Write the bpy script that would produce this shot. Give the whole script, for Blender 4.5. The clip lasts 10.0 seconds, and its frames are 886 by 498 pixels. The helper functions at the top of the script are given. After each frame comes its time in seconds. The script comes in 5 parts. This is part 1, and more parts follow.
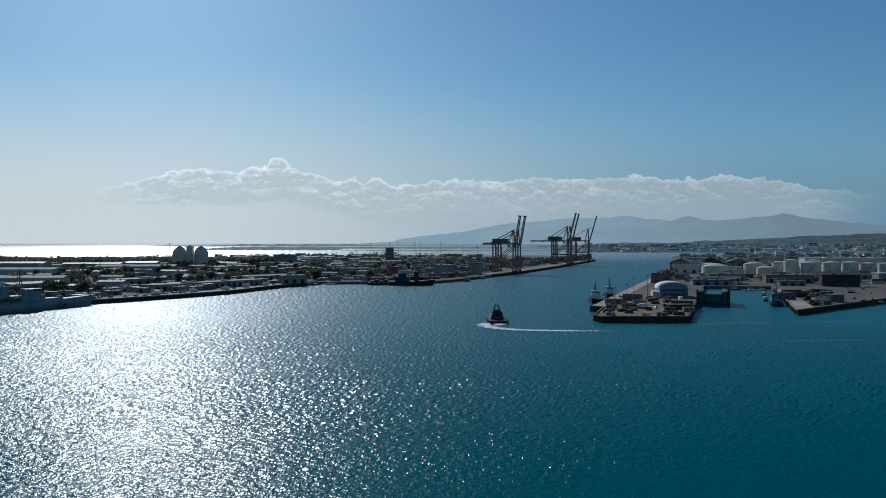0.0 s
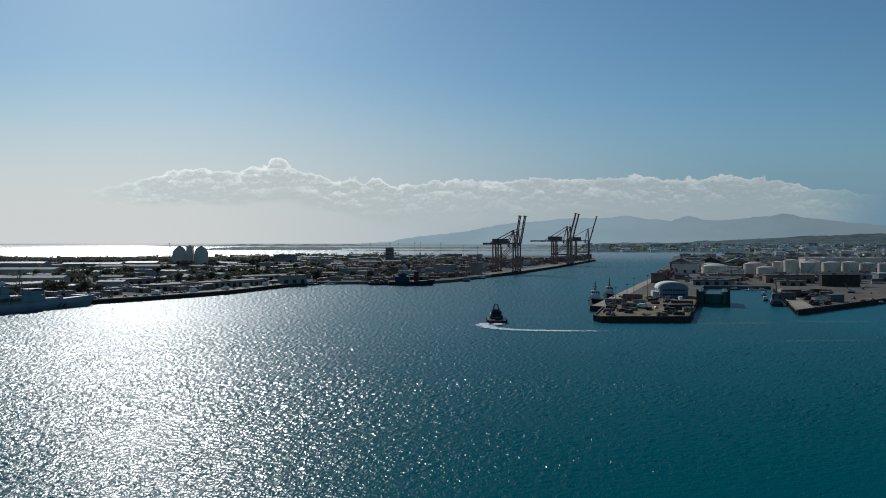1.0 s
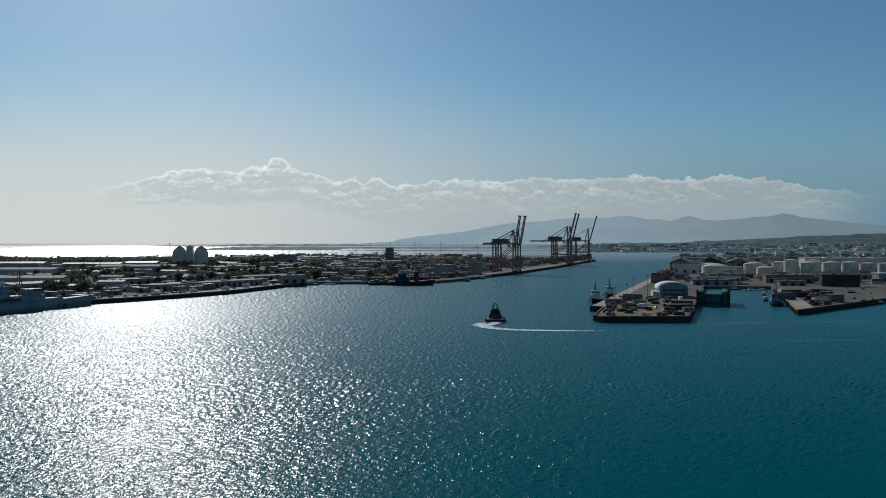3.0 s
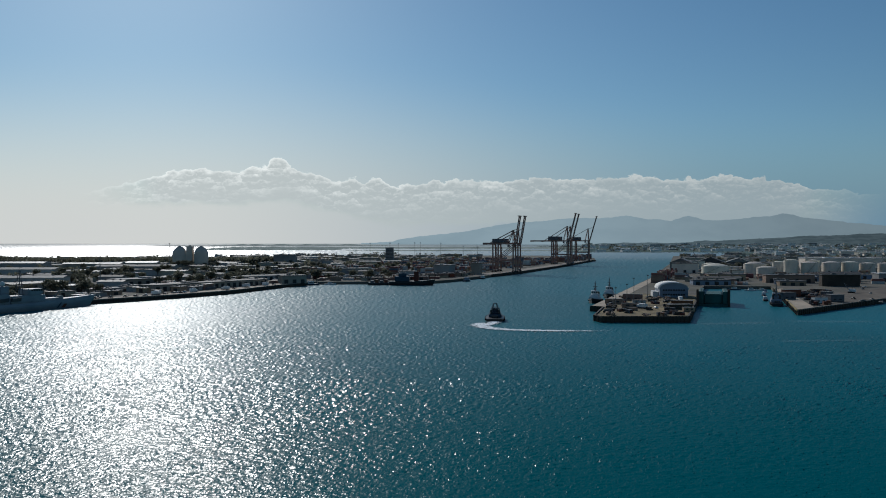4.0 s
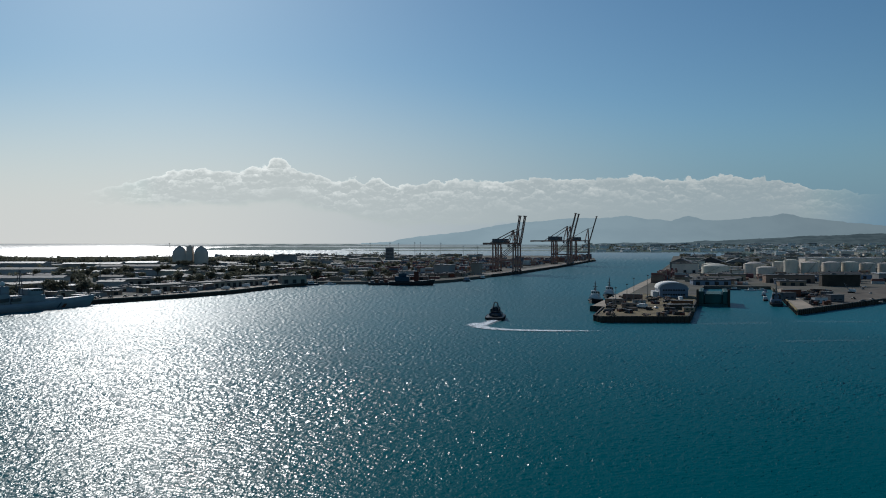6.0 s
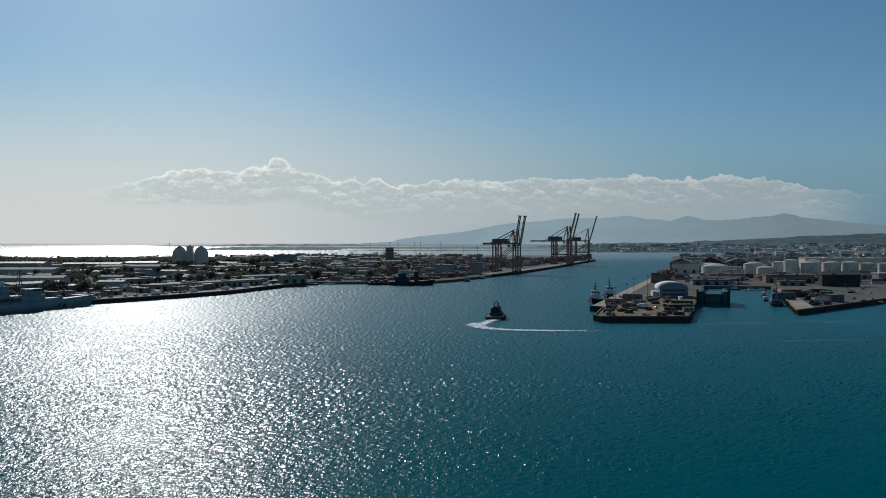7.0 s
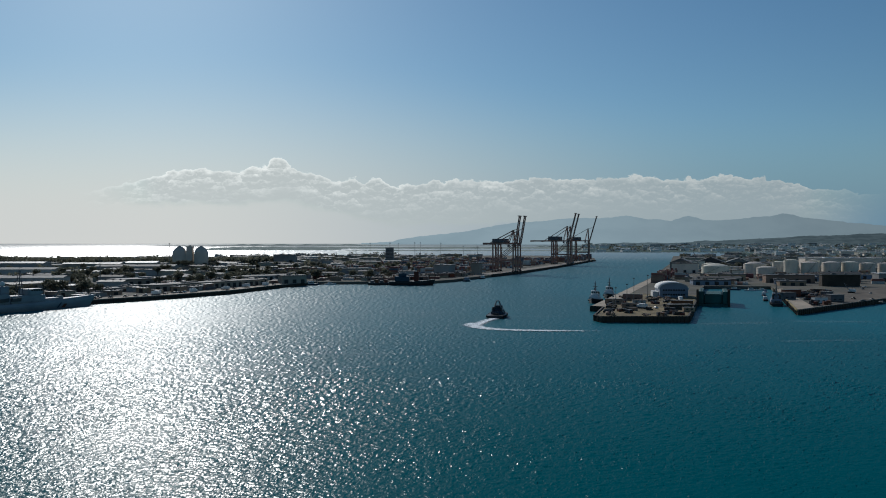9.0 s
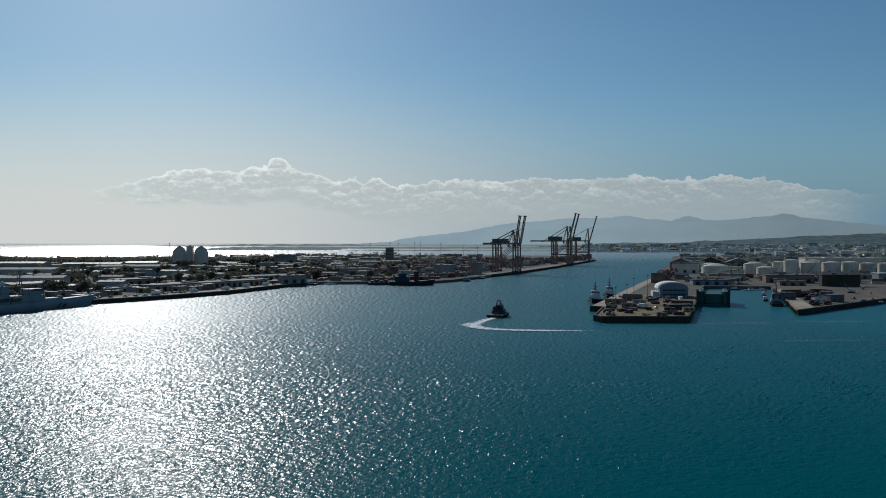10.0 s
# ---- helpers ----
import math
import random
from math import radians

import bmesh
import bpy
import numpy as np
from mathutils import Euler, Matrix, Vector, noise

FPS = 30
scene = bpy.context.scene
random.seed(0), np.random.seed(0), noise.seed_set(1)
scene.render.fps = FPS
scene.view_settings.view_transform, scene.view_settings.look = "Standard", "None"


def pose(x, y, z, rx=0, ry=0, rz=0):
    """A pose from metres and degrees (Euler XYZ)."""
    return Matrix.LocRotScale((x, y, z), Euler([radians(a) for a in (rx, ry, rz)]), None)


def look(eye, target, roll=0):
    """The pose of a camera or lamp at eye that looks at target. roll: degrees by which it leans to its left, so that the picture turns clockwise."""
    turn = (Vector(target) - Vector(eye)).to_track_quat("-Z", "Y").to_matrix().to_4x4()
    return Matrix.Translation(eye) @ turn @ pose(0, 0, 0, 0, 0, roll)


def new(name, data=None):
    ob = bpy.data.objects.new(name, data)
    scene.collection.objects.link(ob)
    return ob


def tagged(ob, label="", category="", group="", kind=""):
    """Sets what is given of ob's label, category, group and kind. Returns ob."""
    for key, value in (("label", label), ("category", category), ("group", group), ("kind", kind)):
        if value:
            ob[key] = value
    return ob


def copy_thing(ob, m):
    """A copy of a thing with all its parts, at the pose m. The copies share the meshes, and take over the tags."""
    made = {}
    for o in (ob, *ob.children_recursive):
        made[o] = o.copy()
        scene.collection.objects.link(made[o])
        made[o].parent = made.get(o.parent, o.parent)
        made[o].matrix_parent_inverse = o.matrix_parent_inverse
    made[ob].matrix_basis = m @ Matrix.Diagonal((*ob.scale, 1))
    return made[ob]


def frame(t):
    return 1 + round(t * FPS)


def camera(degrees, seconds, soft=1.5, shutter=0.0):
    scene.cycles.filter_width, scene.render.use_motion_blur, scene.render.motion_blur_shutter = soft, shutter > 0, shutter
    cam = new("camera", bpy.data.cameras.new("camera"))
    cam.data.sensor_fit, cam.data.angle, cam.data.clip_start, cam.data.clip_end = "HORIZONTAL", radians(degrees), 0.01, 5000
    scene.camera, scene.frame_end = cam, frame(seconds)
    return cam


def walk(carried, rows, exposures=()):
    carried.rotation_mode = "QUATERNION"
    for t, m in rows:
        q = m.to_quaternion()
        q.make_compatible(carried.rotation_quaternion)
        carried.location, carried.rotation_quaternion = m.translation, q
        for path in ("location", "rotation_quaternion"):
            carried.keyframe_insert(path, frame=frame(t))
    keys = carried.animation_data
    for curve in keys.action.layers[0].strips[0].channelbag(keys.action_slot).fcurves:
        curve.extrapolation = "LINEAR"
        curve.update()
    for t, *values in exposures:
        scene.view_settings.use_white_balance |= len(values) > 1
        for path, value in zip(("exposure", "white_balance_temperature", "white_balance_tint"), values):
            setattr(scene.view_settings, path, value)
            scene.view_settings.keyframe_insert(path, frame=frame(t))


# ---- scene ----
# A harbour seen from a high deck: still camera 45 m above the water.
EYE = Vector((0.0, 0.0, 45.0))
cam = camera(56.8, 10.0, soft=1.0)
CAM_POSE = pose(0, 0, 45, 90 - 0.415, 0, 0)
walk(cam, [(0.0, CAM_POSE), (10.0, CAM_POSE)],
     exposures=[(0.0, 0.0, 4950, -8), (1.0, 0.0, 5350, -6), (10.0, 0.0, 5420, -6)])

# ---- light ----
SUN_AZ, SUN_EL = -20.5, 29.0          # degrees: from +y towards +x, and above the horizon
SUN_DIR = Vector((math.sin(radians(SUN_AZ)) * math.cos(radians(SUN_EL)),
                  math.cos(radians(SUN_AZ)) * math.cos(radians(SUN_EL)), math.sin(radians(SUN_EL))))
world = bpy.data.worlds.new("sky")
scene.world = world
world.use_nodes = True
wn = world.node_tree
sky = wn.nodes.new("ShaderNodeTexSky")
sky.sky_type, sky.sun_disc = "NISHITA", False
sky.sun_elevation, sky.sun_rotation = radians(SUN_EL), radians(SUN_AZ)
sky.air_density, sky.dust_density, sky.ozone_density = 1.05, 0.45, 4.0
wn.nodes["Background"].inputs["Strength"].default_value = 0.050
wn.links.new(sky.outputs["Color"], wn.nodes["Background"].inputs["Color"])
lamp = bpy.data.lights.new("sun", "SUN")
lamp.energy, lamp.angle, lamp.color = 3.0, radians(0.53), (1.0, 0.80, 0.71)
sun = new("sun", lamp)
sun.matrix_world = look((0, 0, 500), Vector((0, 0, 500)) - SUN_DIR)


# ---- materials ----
class Net:
    """A node material written as a short chain of calls."""

    def __init__(self, name):
        self.mat = bpy.data.materials.new(name)
        self.mat.use_nodes = True
        self.nt = self.mat.node_tree
        self.bsdf = self.nt.nodes["Principled BSDF"]
        self.out = self.nt.nodes["Material Output"]

    def put(self, socket, value):
        if isinstance(value, bpy.types.NodeSocket):
            self.nt.links.new(value, socket)
        else:
            socket.default_value = value

    def node(self, kind, **ins):
        n = self.nt.nodes.new("ShaderNode" + kind)
        for key, value in ins.items():
            self.put(n.inputs[key.replace("_", " ")], value)
        return n

    def math(self, op, a, b=0.0, c=0.0, clamp=False):
        n = self.nt.nodes.new("ShaderNodeMath")
        n.operation, n.use_clamp = op, clamp
        for i, v in enumerate((a, b, c)):
            self.put(n.inputs[i], v)
        return n.outputs[0]

    def step(self, v, a, b, lo=0.0, hi=1.0):
        n = self.nt.nodes.new("ShaderNodeMapRange")
        n.interpolation_type = "SMOOTHSTEP"
        for i, x in enumerate((v, a, b, lo, hi)):
            self.put(n.inputs[i], x)
        return n.outputs[0]

    def mix(self, f, a, b):
        n = self.nt.nodes.new("ShaderNodeMix")
        n.data_type = "RGBA"
        self.put(n.inputs[0], f), self.put(n.inputs[6], a), self.put(n.inputs[7], b)
        return n.outputs[2]

    def noise(self, vec, scale, detail=3.0, rough=0.5, distort=0.0):
        n = self.node("TexNoise", Vector=vec, Scale=scale, Detail=detail, Roughness=rough, Distortion=distort)
        return n.outputs[0]

    def coords(self, kind="Object", scale=(1, 1, 1), turn=0.0, at=(0, 0, 0)):
        tc = self.nt.nodes.new("ShaderNodeTexCoord")
        mp = self.node("Mapping", Vector=tc.outputs[kind], Scale=scale, Location=at, Rotation=(0, 0, radians(turn)))
        return mp.outputs[0]

    def bump(self, height, strength=0.3, distance=0.1):
        n = self.node("Bump", Height=height, Strength=strength, Distance=distance)
        self.put(self.bsdf.inputs["Normal"], n.outputs[0])

    def set(self, **ins):
        for key, value in ins.items():
            self.put(self.bsdf.inputs[key.replace("_", " ")], value)
        return self


def rgb(r, g, b):
    return (r, g, b, 1.0)


def worn(name, col, rough=0.7, metal=0.0, scale=0.4, dark=0.6, vary=0.0, bump=0.15, gloss=0.3):
    """Paint, concrete, metal and the like: a colour with stains, grain and fine relief."""
    n = Net(name)
    v = n.coords()
    big = n.noise(v, scale * 0.25, 4, 0.6)
    fine = n.noise(v, scale * 4, 5, 0.65)
    low = rgb(*[c * dark for c in col[:3]])
    c = n.mix(n.step(big, 0.3, 0.7), low, rgb(*col[:3]))
    c = n.mix(n.math("MULTIPLY", n.step(fine, 0.45, 0.8), 0.35), c, rgb(*[x * 0.5 for x in col[:3]]))
    if vary:
        info = n.nt.nodes.new("ShaderNodeObjectInfo")
        hsv = n.node("HueSaturation", Color=c)
        n.put(hsv.inputs["Value"], n.math("MULTIPLY_ADD", info.outputs["Random"], vary, 1 - vary * 0.5))
        n.put(hsv.inputs["Hue"], n.math("MULTIPLY_ADD", info.outputs["Random"], 0.05, 0.475))
        c = hsv.outputs[0]
    n.set(Base_Color=c, Roughness=n.math("MULTIPLY_ADD", fine, 0.2, rough - 0.1), Metallic=metal, Specular_IOR_Level=gloss)
    n.bump(fine, bump, 0.05)
    return n.mat


def water_material():
    """Light scattered in the water's depth under a rippled mirror of sky and sun."""
    n = Net("sea_water")
    v = n.coords(scale=(1.0, 0.8, 1.0), turn=12)
    ripple = n.noise(v, 0.95, 1.6, 0.5, 0.4)
    wind = n.step(n.noise(n.coords(scale=(1, 0.3, 1)), 0.006, 3, 0.5), 0.35, 0.65)
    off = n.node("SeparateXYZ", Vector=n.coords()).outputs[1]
    # ripple height and roughness vary with distance to suit the camera's view
    ripple_amp = n.step(off, 170.0, 430.0, 0.18, 0.06)
    h = n.math("MULTIPLY", ripple, n.math("MULTIPLY_ADD", wind, 0.04, ripple_amp))
    # brightness falloff painted into the tint: darker near the camera, paler beyond
    far_tone = n.step(n.math("MULTIPLY_ADD", n.noise(v, 0.004, 3, 0.5), 160.0, off), 220.0, 560.0)
    tint = n.mix(far_tone, rgb(0.0001, 0.086, 0.102), rgb(0.0001, 0.112, 0.143))
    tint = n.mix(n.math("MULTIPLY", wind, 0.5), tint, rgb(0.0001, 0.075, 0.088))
    bump = n.node("Bump", Height=h, Strength=1.0, Distance=1.0).outputs[0]
    up = n.node("CombineXYZ", X=0.0, Y=0.0, Z=1.0).outputs[0]
    depth = n.node("BsdfDiffuse", Color=tint, Normal=up)
    rough = n.math("ADD", n.step(off, 170.0, 560.0, 0.265, 0.30), n.math("MULTIPLY", wind, 0.02))
    gloss = n.node("BsdfGlossy", Color=rgb(1, 1, 1), Roughness=rough, Normal=bump)
    fres = n.node("Fresnel", IOR=1.22, Normal=up)
    # mirror strength set by distance to match brightness in the camera's view
    mirror_gain = n.math("ADD", n.step(off, 150.0, 800.0, 0.295, 0.26), n.step(off, 1700.0, 3200.0, 0.0, 0.30))
    ms = n.node("MixShader", Fac=n.math("MULTIPLY", fres.outputs[0], mirror_gain))
    n.put(ms.inputs[1], depth.outputs[0]), n.put(ms.inputs[2], gloss.outputs[0])
    n.put(n.out.inputs["Surface"], ms.outputs[0])
    return n.mat


def foam_material(name="wake_foam", cover=1.0, fade=0.7):
    n = Net(name)
    v = n.coords()
    lace = n.noise(v, 0.4, 5, 0.7, 0.8)
    uv = n.nt.nodes.new("ShaderNodeTexCoord").outputs["UV"]
    sep = n.node("SeparateXYZ", Vector=uv)
    across = n.math("ABSOLUTE", n.math("MULTIPLY_ADD", sep.outputs[0], 2.0, -1.0))
    edge = n.math("SUBTRACT", 1.0, n.math("POWER", across, 1.6))
    ends = n.math("MULTIPLY", n.step(sep.outputs[1], 0.0, 0.15), n.step(sep.outputs[1], 1.0, fade))
    a = n.math("MULTIPLY", n.math("MULTIPLY", edge, ends), 1.3)
    alpha = n.step(n.math("ADD", a, n.math("MULTIPLY_ADD", lace, 3.0, -1.65)), 0.3, 1.3)
    n.set(Base_Color=rgb(0.85, 0.9, 0.92), Roughness=0.9, Alpha=n.math("MULTIPLY", alpha, cover))
    return n.mat


def cloud_material(profile):
    """Cumulus bank over haze, on a far sheet: x and z of the sheet in metres."""
    n = Net("cloud_bank")
    tc = n.nt.nodes.new("ShaderNodeTexCoord").outputs["Object"]
    sep = n.node("SeparateXYZ", Vector=tc)
    x, z = sep.outputs[0], sep.outputs[2]
    ramp = n.nt.nodes.new("ShaderNodeValToRGB")
    ramp.color_ramp.interpolation = "CARDINAL"
    el = ramp.color_ramp.elements
    xs0, xs1, top = profile[0][0], profile[-1][0], 600.0
    while len(el) < len(profile):
        el.new(0.5)
    for e, (px, pz) in zip(el, profile):
        e.position = (px - xs0) / (xs1 - xs0)
        e.color = (pz / top, pz / top, pz / top, 1)
    n.put(ramp.inputs[0], n.math("DIVIDE", n.math("SUBTRACT", x, xs0), xs1 - xs0))
    edge = n.math("MULTIPLY", ramp.outputs[0], top)
    flat = n.node("CombineXYZ", X=x, Y=n.math("MULTIPLY", z, 1.5), Z=0.0).outputs[0]
    jitter = n.node("TexNoise", Vector=flat, Scale=0.014, Detail=5.0, Roughness=0.6).outputs["Color"]
    warp = n.node("VectorMath")
    warp.operation = "MULTIPLY_ADD"
    n.put(warp.inputs[0], jitter), n.put(warp.inputs[2], flat)
    warp.inputs[1].default_value = (70.0, 70.0, 0.0)

    def billow(scale):
        """Rounded heaps: how deep inside a heap, and how near to its sunlit top."""
        v = n.node("TexVoronoi", Vector=warp.outputs[0], Scale=scale)
        rel = n.node("VectorMath")
        rel.operation = "SUBTRACT"
        n.put(rel.inputs[0], warp.outputs[0]), n.put(rel.inputs[1], v.outputs["Position"])
        up = n.math("MULTIPLY", n.node("SeparateXYZ", Vector=rel.outputs[0]).outputs[1], scale)
        return v.outputs["Distance"], n.step(up, -0.05, 0.55)

    d1, up1 = billow(0.0085)
    d2, up2 = billow(0.021)
    bill = n.math("MULTIPLY_ADD", n.math("SUBTRACT", 0.5, d1), 46.0, n.math("MULTIPLY", n.math("SUBTRACT", 0.5, d2), 24.0))
    fine = n.noise(flat, 0.035, 6, 0.65, 0.6)
    f0 = n.math("ADD", bill, n.math("MULTIPLY_ADD", fine, 34.0, -20.0))
    wide = n.noise(flat, 0.004, 4, 0.55)
    depth = n.math("ADD", n.math("SUBTRACT", edge, z), f0)
    body = n.step(depth, 0.0, 7.0)
    # sunlit rims and heap tops are painted into the sheet's own glow
    rim = n.math("MULTIPLY", n.step(depth, 34.0, 3.0), n.step(wide, 0.3, 0.62, 0.35, 0.9))
    lit = n.math("MULTIPLY_ADD", up1, 0.55, n.math("MULTIPLY", up2, 0.4))
    lit = n.math("MULTIPLY", lit, n.step(wide, 0.35, 0.6, 0.5, 1.0))
    inner = n.math("ADD", n.math("MULTIPLY", lit, 1.0), n.math("MULTIPLY_ADD", fine, 1.6, -0.85), clamp=True)
    inner = n.math("MULTIPLY", inner, n.step(depth, 250.0, 20.0))
    glow = n.math("MAXIMUM", rim, n.math("MULTIPLY", inner, 0.9))
    # sunward glare painted in: cloud and haze glow brighter towards -x
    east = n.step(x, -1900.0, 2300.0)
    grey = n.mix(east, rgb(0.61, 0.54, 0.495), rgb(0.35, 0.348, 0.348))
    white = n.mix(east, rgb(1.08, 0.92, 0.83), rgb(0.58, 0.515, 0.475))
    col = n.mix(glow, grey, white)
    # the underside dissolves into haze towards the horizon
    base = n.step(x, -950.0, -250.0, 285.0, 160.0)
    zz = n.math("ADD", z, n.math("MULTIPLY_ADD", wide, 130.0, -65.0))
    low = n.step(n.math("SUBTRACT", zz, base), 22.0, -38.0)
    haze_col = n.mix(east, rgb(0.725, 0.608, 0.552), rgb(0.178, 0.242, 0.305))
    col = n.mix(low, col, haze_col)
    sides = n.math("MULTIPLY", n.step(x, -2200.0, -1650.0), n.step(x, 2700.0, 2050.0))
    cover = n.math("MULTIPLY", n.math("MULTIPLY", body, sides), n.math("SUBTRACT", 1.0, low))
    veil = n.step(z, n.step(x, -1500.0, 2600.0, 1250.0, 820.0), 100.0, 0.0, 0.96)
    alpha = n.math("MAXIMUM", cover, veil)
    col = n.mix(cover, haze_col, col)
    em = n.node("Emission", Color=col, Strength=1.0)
    tr = n.node("BsdfTransparent")
    ms = n.node("MixShader")
    n.put(ms.inputs[0], alpha), n.put(ms.inputs[1], tr.outputs[0]), n.put(ms.inputs[2], em.outputs[0])
    n.put(n.out.inputs["Surface"], ms.outputs[0])
    return n.mat


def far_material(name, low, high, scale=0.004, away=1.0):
    """Distant hills: haze painted as a soft glow of its colour, weaker far from the sun's side."""
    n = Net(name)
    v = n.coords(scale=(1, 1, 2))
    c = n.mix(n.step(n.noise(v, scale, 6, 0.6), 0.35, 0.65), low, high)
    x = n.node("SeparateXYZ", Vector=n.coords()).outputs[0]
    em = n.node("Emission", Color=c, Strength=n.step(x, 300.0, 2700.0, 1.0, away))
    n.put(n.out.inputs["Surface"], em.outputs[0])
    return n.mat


def leaf_material(name, col):
    n = Net(name)
    geo = n.nt.nodes.new("ShaderNodeNewGeometry")
    info = n.nt.nodes.new("ShaderNodeObjectInfo")
    r = n.math("MULTIPLY_ADD", geo.outputs["Random Per Island"], 0.6, n.math("MULTIPLY", info.outputs["Random"], 0.5))
    c = n.mix(r, rgb(*[x * 0.6 for x in col]), rgb(*[x * 1.5 for x in col]))
    n.set(Base_Color=c, Roughness=0.7, Specular_IOR_Level=0.2)
    tr = n.node("BsdfTranslucent", Color=c)
    ms = n.node("MixShader", Fac=0.5)
    n.put(ms.inputs[1], n.bsdf.outputs[0]), n.put(ms.inputs[2], tr.outputs[0])
    n.put(n.out.inputs["Surface"], ms.outputs[0])
    return n.mat


def ground_material():
    n = Net("harbour_ground")
    v = n.coords()
    big = n.step(n.noise(v, 0.012, 4, 0.55), 0.42, 0.58)
    mid = n.step(n.noise(v, 0.06, 5, 0.6), 0.4, 0.65)
    fine = n.noise(v, 0.8, 4, 0.6)
    c = n.mix(big, rgb(0.095, 0.093, 0.086), rgb(0.155, 0.142, 0.12))
    c = n.mix(n.math("MULTIPLY", mid, 0.6), c, rgb(0.085, 0.09, 0.05))
    c = n.mix(n.math("MULTIPLY", fine, 0.4), c, rgb(0.2, 0.185, 0.155))
    n.set(Base_Color=c, Roughness=0.95, Specular_IOR_Level=0.1)
    n.bump(fine, 0.3, 0.2)
    return n.mat


M = {}
M["water"] = water_material()
M["foam"] = foam_material()
M["trail_foam"] = foam_material("trail_foam", 1.0, 0.72)
M["thin_foam"] = foam_material("thin_foam", 0.045)
M["ground"] = ground_material()
M["yard"] = worn("dusty_yard", (0.155, 0.13, 0.10), 0.95, 0, 0.25, 0.5)
M["concrete"] = worn("quay_concrete", (0.30, 0.27, 0.225), 0.92, 0, 0.3, 0.55)
M["pale_road"] = worn("pale_worn_sunlit_road", (0.44, 0.37, 0.28), 0.9, 0, 0.3, 0.7)
M["pier_timber"] = worn("dark_timber", (0.065, 0.053, 0.04), 0.8, 0, 0.5)
M["dry_earth"] = worn("dry_earth_yard", (0.25, 0.195, 0.095), 0.95, 0, 0.25, 0.35)
M["white"] = worn("white_paint", (0.70, 0.70, 0.68), 0.75, 0, 0.3, 0.8)
M["cream"] = worn("cream_paint", (0.74, 0.67, 0.55), 0.6, 0, 0.2, 0.75, 0.2)
M["roof_pale"] = worn("pale_metal_roof", (0.18, 0.176, 0.167), 0.8, 0.0, 0.1, 0.7, 1.2, gloss=0.25)
M["roof_shiny"] = worn("bright_metal_roof", (0.42, 0.42, 0.41), 0.65, 0.15, 0.15, 0.6, 0.5, gloss=0.4)
M["roof_dark"] = worn("dark_metal_roof", (0.15, 0.148, 0.142), 0.7, 0.0, 0.1, 0.6, 0.8)
M["wall_grey"] = worn("grey_block_wall", (0.36, 0.35, 0.33), 0.8, 0, 0.15, 0.7, 0.6)
M["wall_tan"] = worn("tan_siding", (0.34, 0.30, 0.24), 0.8, 0, 0.15, 0.7, 0.5)
M["glass"] = worn("dark_window", (0.02, 0.025, 0.03), 0.4, 0, 0.3)
M["crane"] = worn("crane_steel", (0.34, 0.215, 0.17), 0.6, 0.1, 0.2, 0.6)
M["crane_house"] = worn("crane_cab_paint", (0.13, 0.13, 0.14), 0.6, 0, 0.2, 0.6)
M["black"] = worn("black_hull_paint", (0.028, 0.030, 0.034), 0.45, 0, 0.4)
M["navy"] = worn("blue_hull_paint", (0.02, 0.045, 0.08), 0.4, 0, 0.4)
M["rubber"] = worn("black_rubber", (0.012, 0.012, 0.012), 0.8, 0, 1.0)
# white ship paint darkened so that its colour carries the shade
M["ship_shaded"] = worn("shaded_white_ship_paint", (0.27, 0.29, 0.31), 0.6, 0, 0.3, 0.8)
M["steel"] = worn("galvanised_steel", (0.22, 0.22, 0.22), 0.5, 0.5, 0.5)
M["rust"] = worn("rusty_red_steel", (0.17, 0.06, 0.035), 0.75, 0, 0.3, 0.5, 0.5)
M["teal"] = worn("teal_dock_paint", (0.035, 0.115, 0.105), 0.6, 0, 0.3, 0.5)
M["dome"] = worn("white_dome_cladding", (0.66, 0.66, 0.64), 0.85, 0, 0.2, 0.85)
M["pale_tank"] = worn("pale_tank_concrete", (0.66, 0.58, 0.48), 0.8, 0, 0.15, 0.8)
M["blue_wall"] = worn("grey_blue_cladding", (0.22, 0.26, 0.33), 0.6, 0, 0.2, 0.8)
M["leaf"] = leaf_material("dark_foliage", (0.125, 0.125, 0.09))
M["yellow"] = worn("faded_yellow_paint", (0.38, 0.29, 0.12), 0.8, 0, 0.4, 0.5)
M["bark"] = worn("tree_bark", (0.1, 0.08, 0.06), 0.9, 0, 1.0)
M["cont_red"] = worn("red_container", (0.24, 0.11, 0.085), 0.6, 0, 0.3, 0.7, 0.5)
M["cont_blue"] = worn("blue_container", (0.11, 0.135, 0.18), 0.6, 0, 0.3, 0.7, 0.5)
M["cont_white"] = worn("white_container", (0.5, 0.49, 0.46), 0.6, 0, 0.3, 0.7, 0.5)
M["cont_brown"] = worn("brown_container", (0.30, 0.205, 0.145), 0.6, 0, 0.3, 0.7, 0.5)
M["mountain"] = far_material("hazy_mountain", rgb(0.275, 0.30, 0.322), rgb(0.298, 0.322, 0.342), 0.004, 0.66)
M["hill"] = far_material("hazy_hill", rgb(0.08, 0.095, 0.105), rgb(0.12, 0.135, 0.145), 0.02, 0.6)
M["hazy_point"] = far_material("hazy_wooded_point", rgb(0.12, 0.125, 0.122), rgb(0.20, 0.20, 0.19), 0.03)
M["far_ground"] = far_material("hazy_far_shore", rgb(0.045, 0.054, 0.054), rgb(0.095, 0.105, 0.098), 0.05)



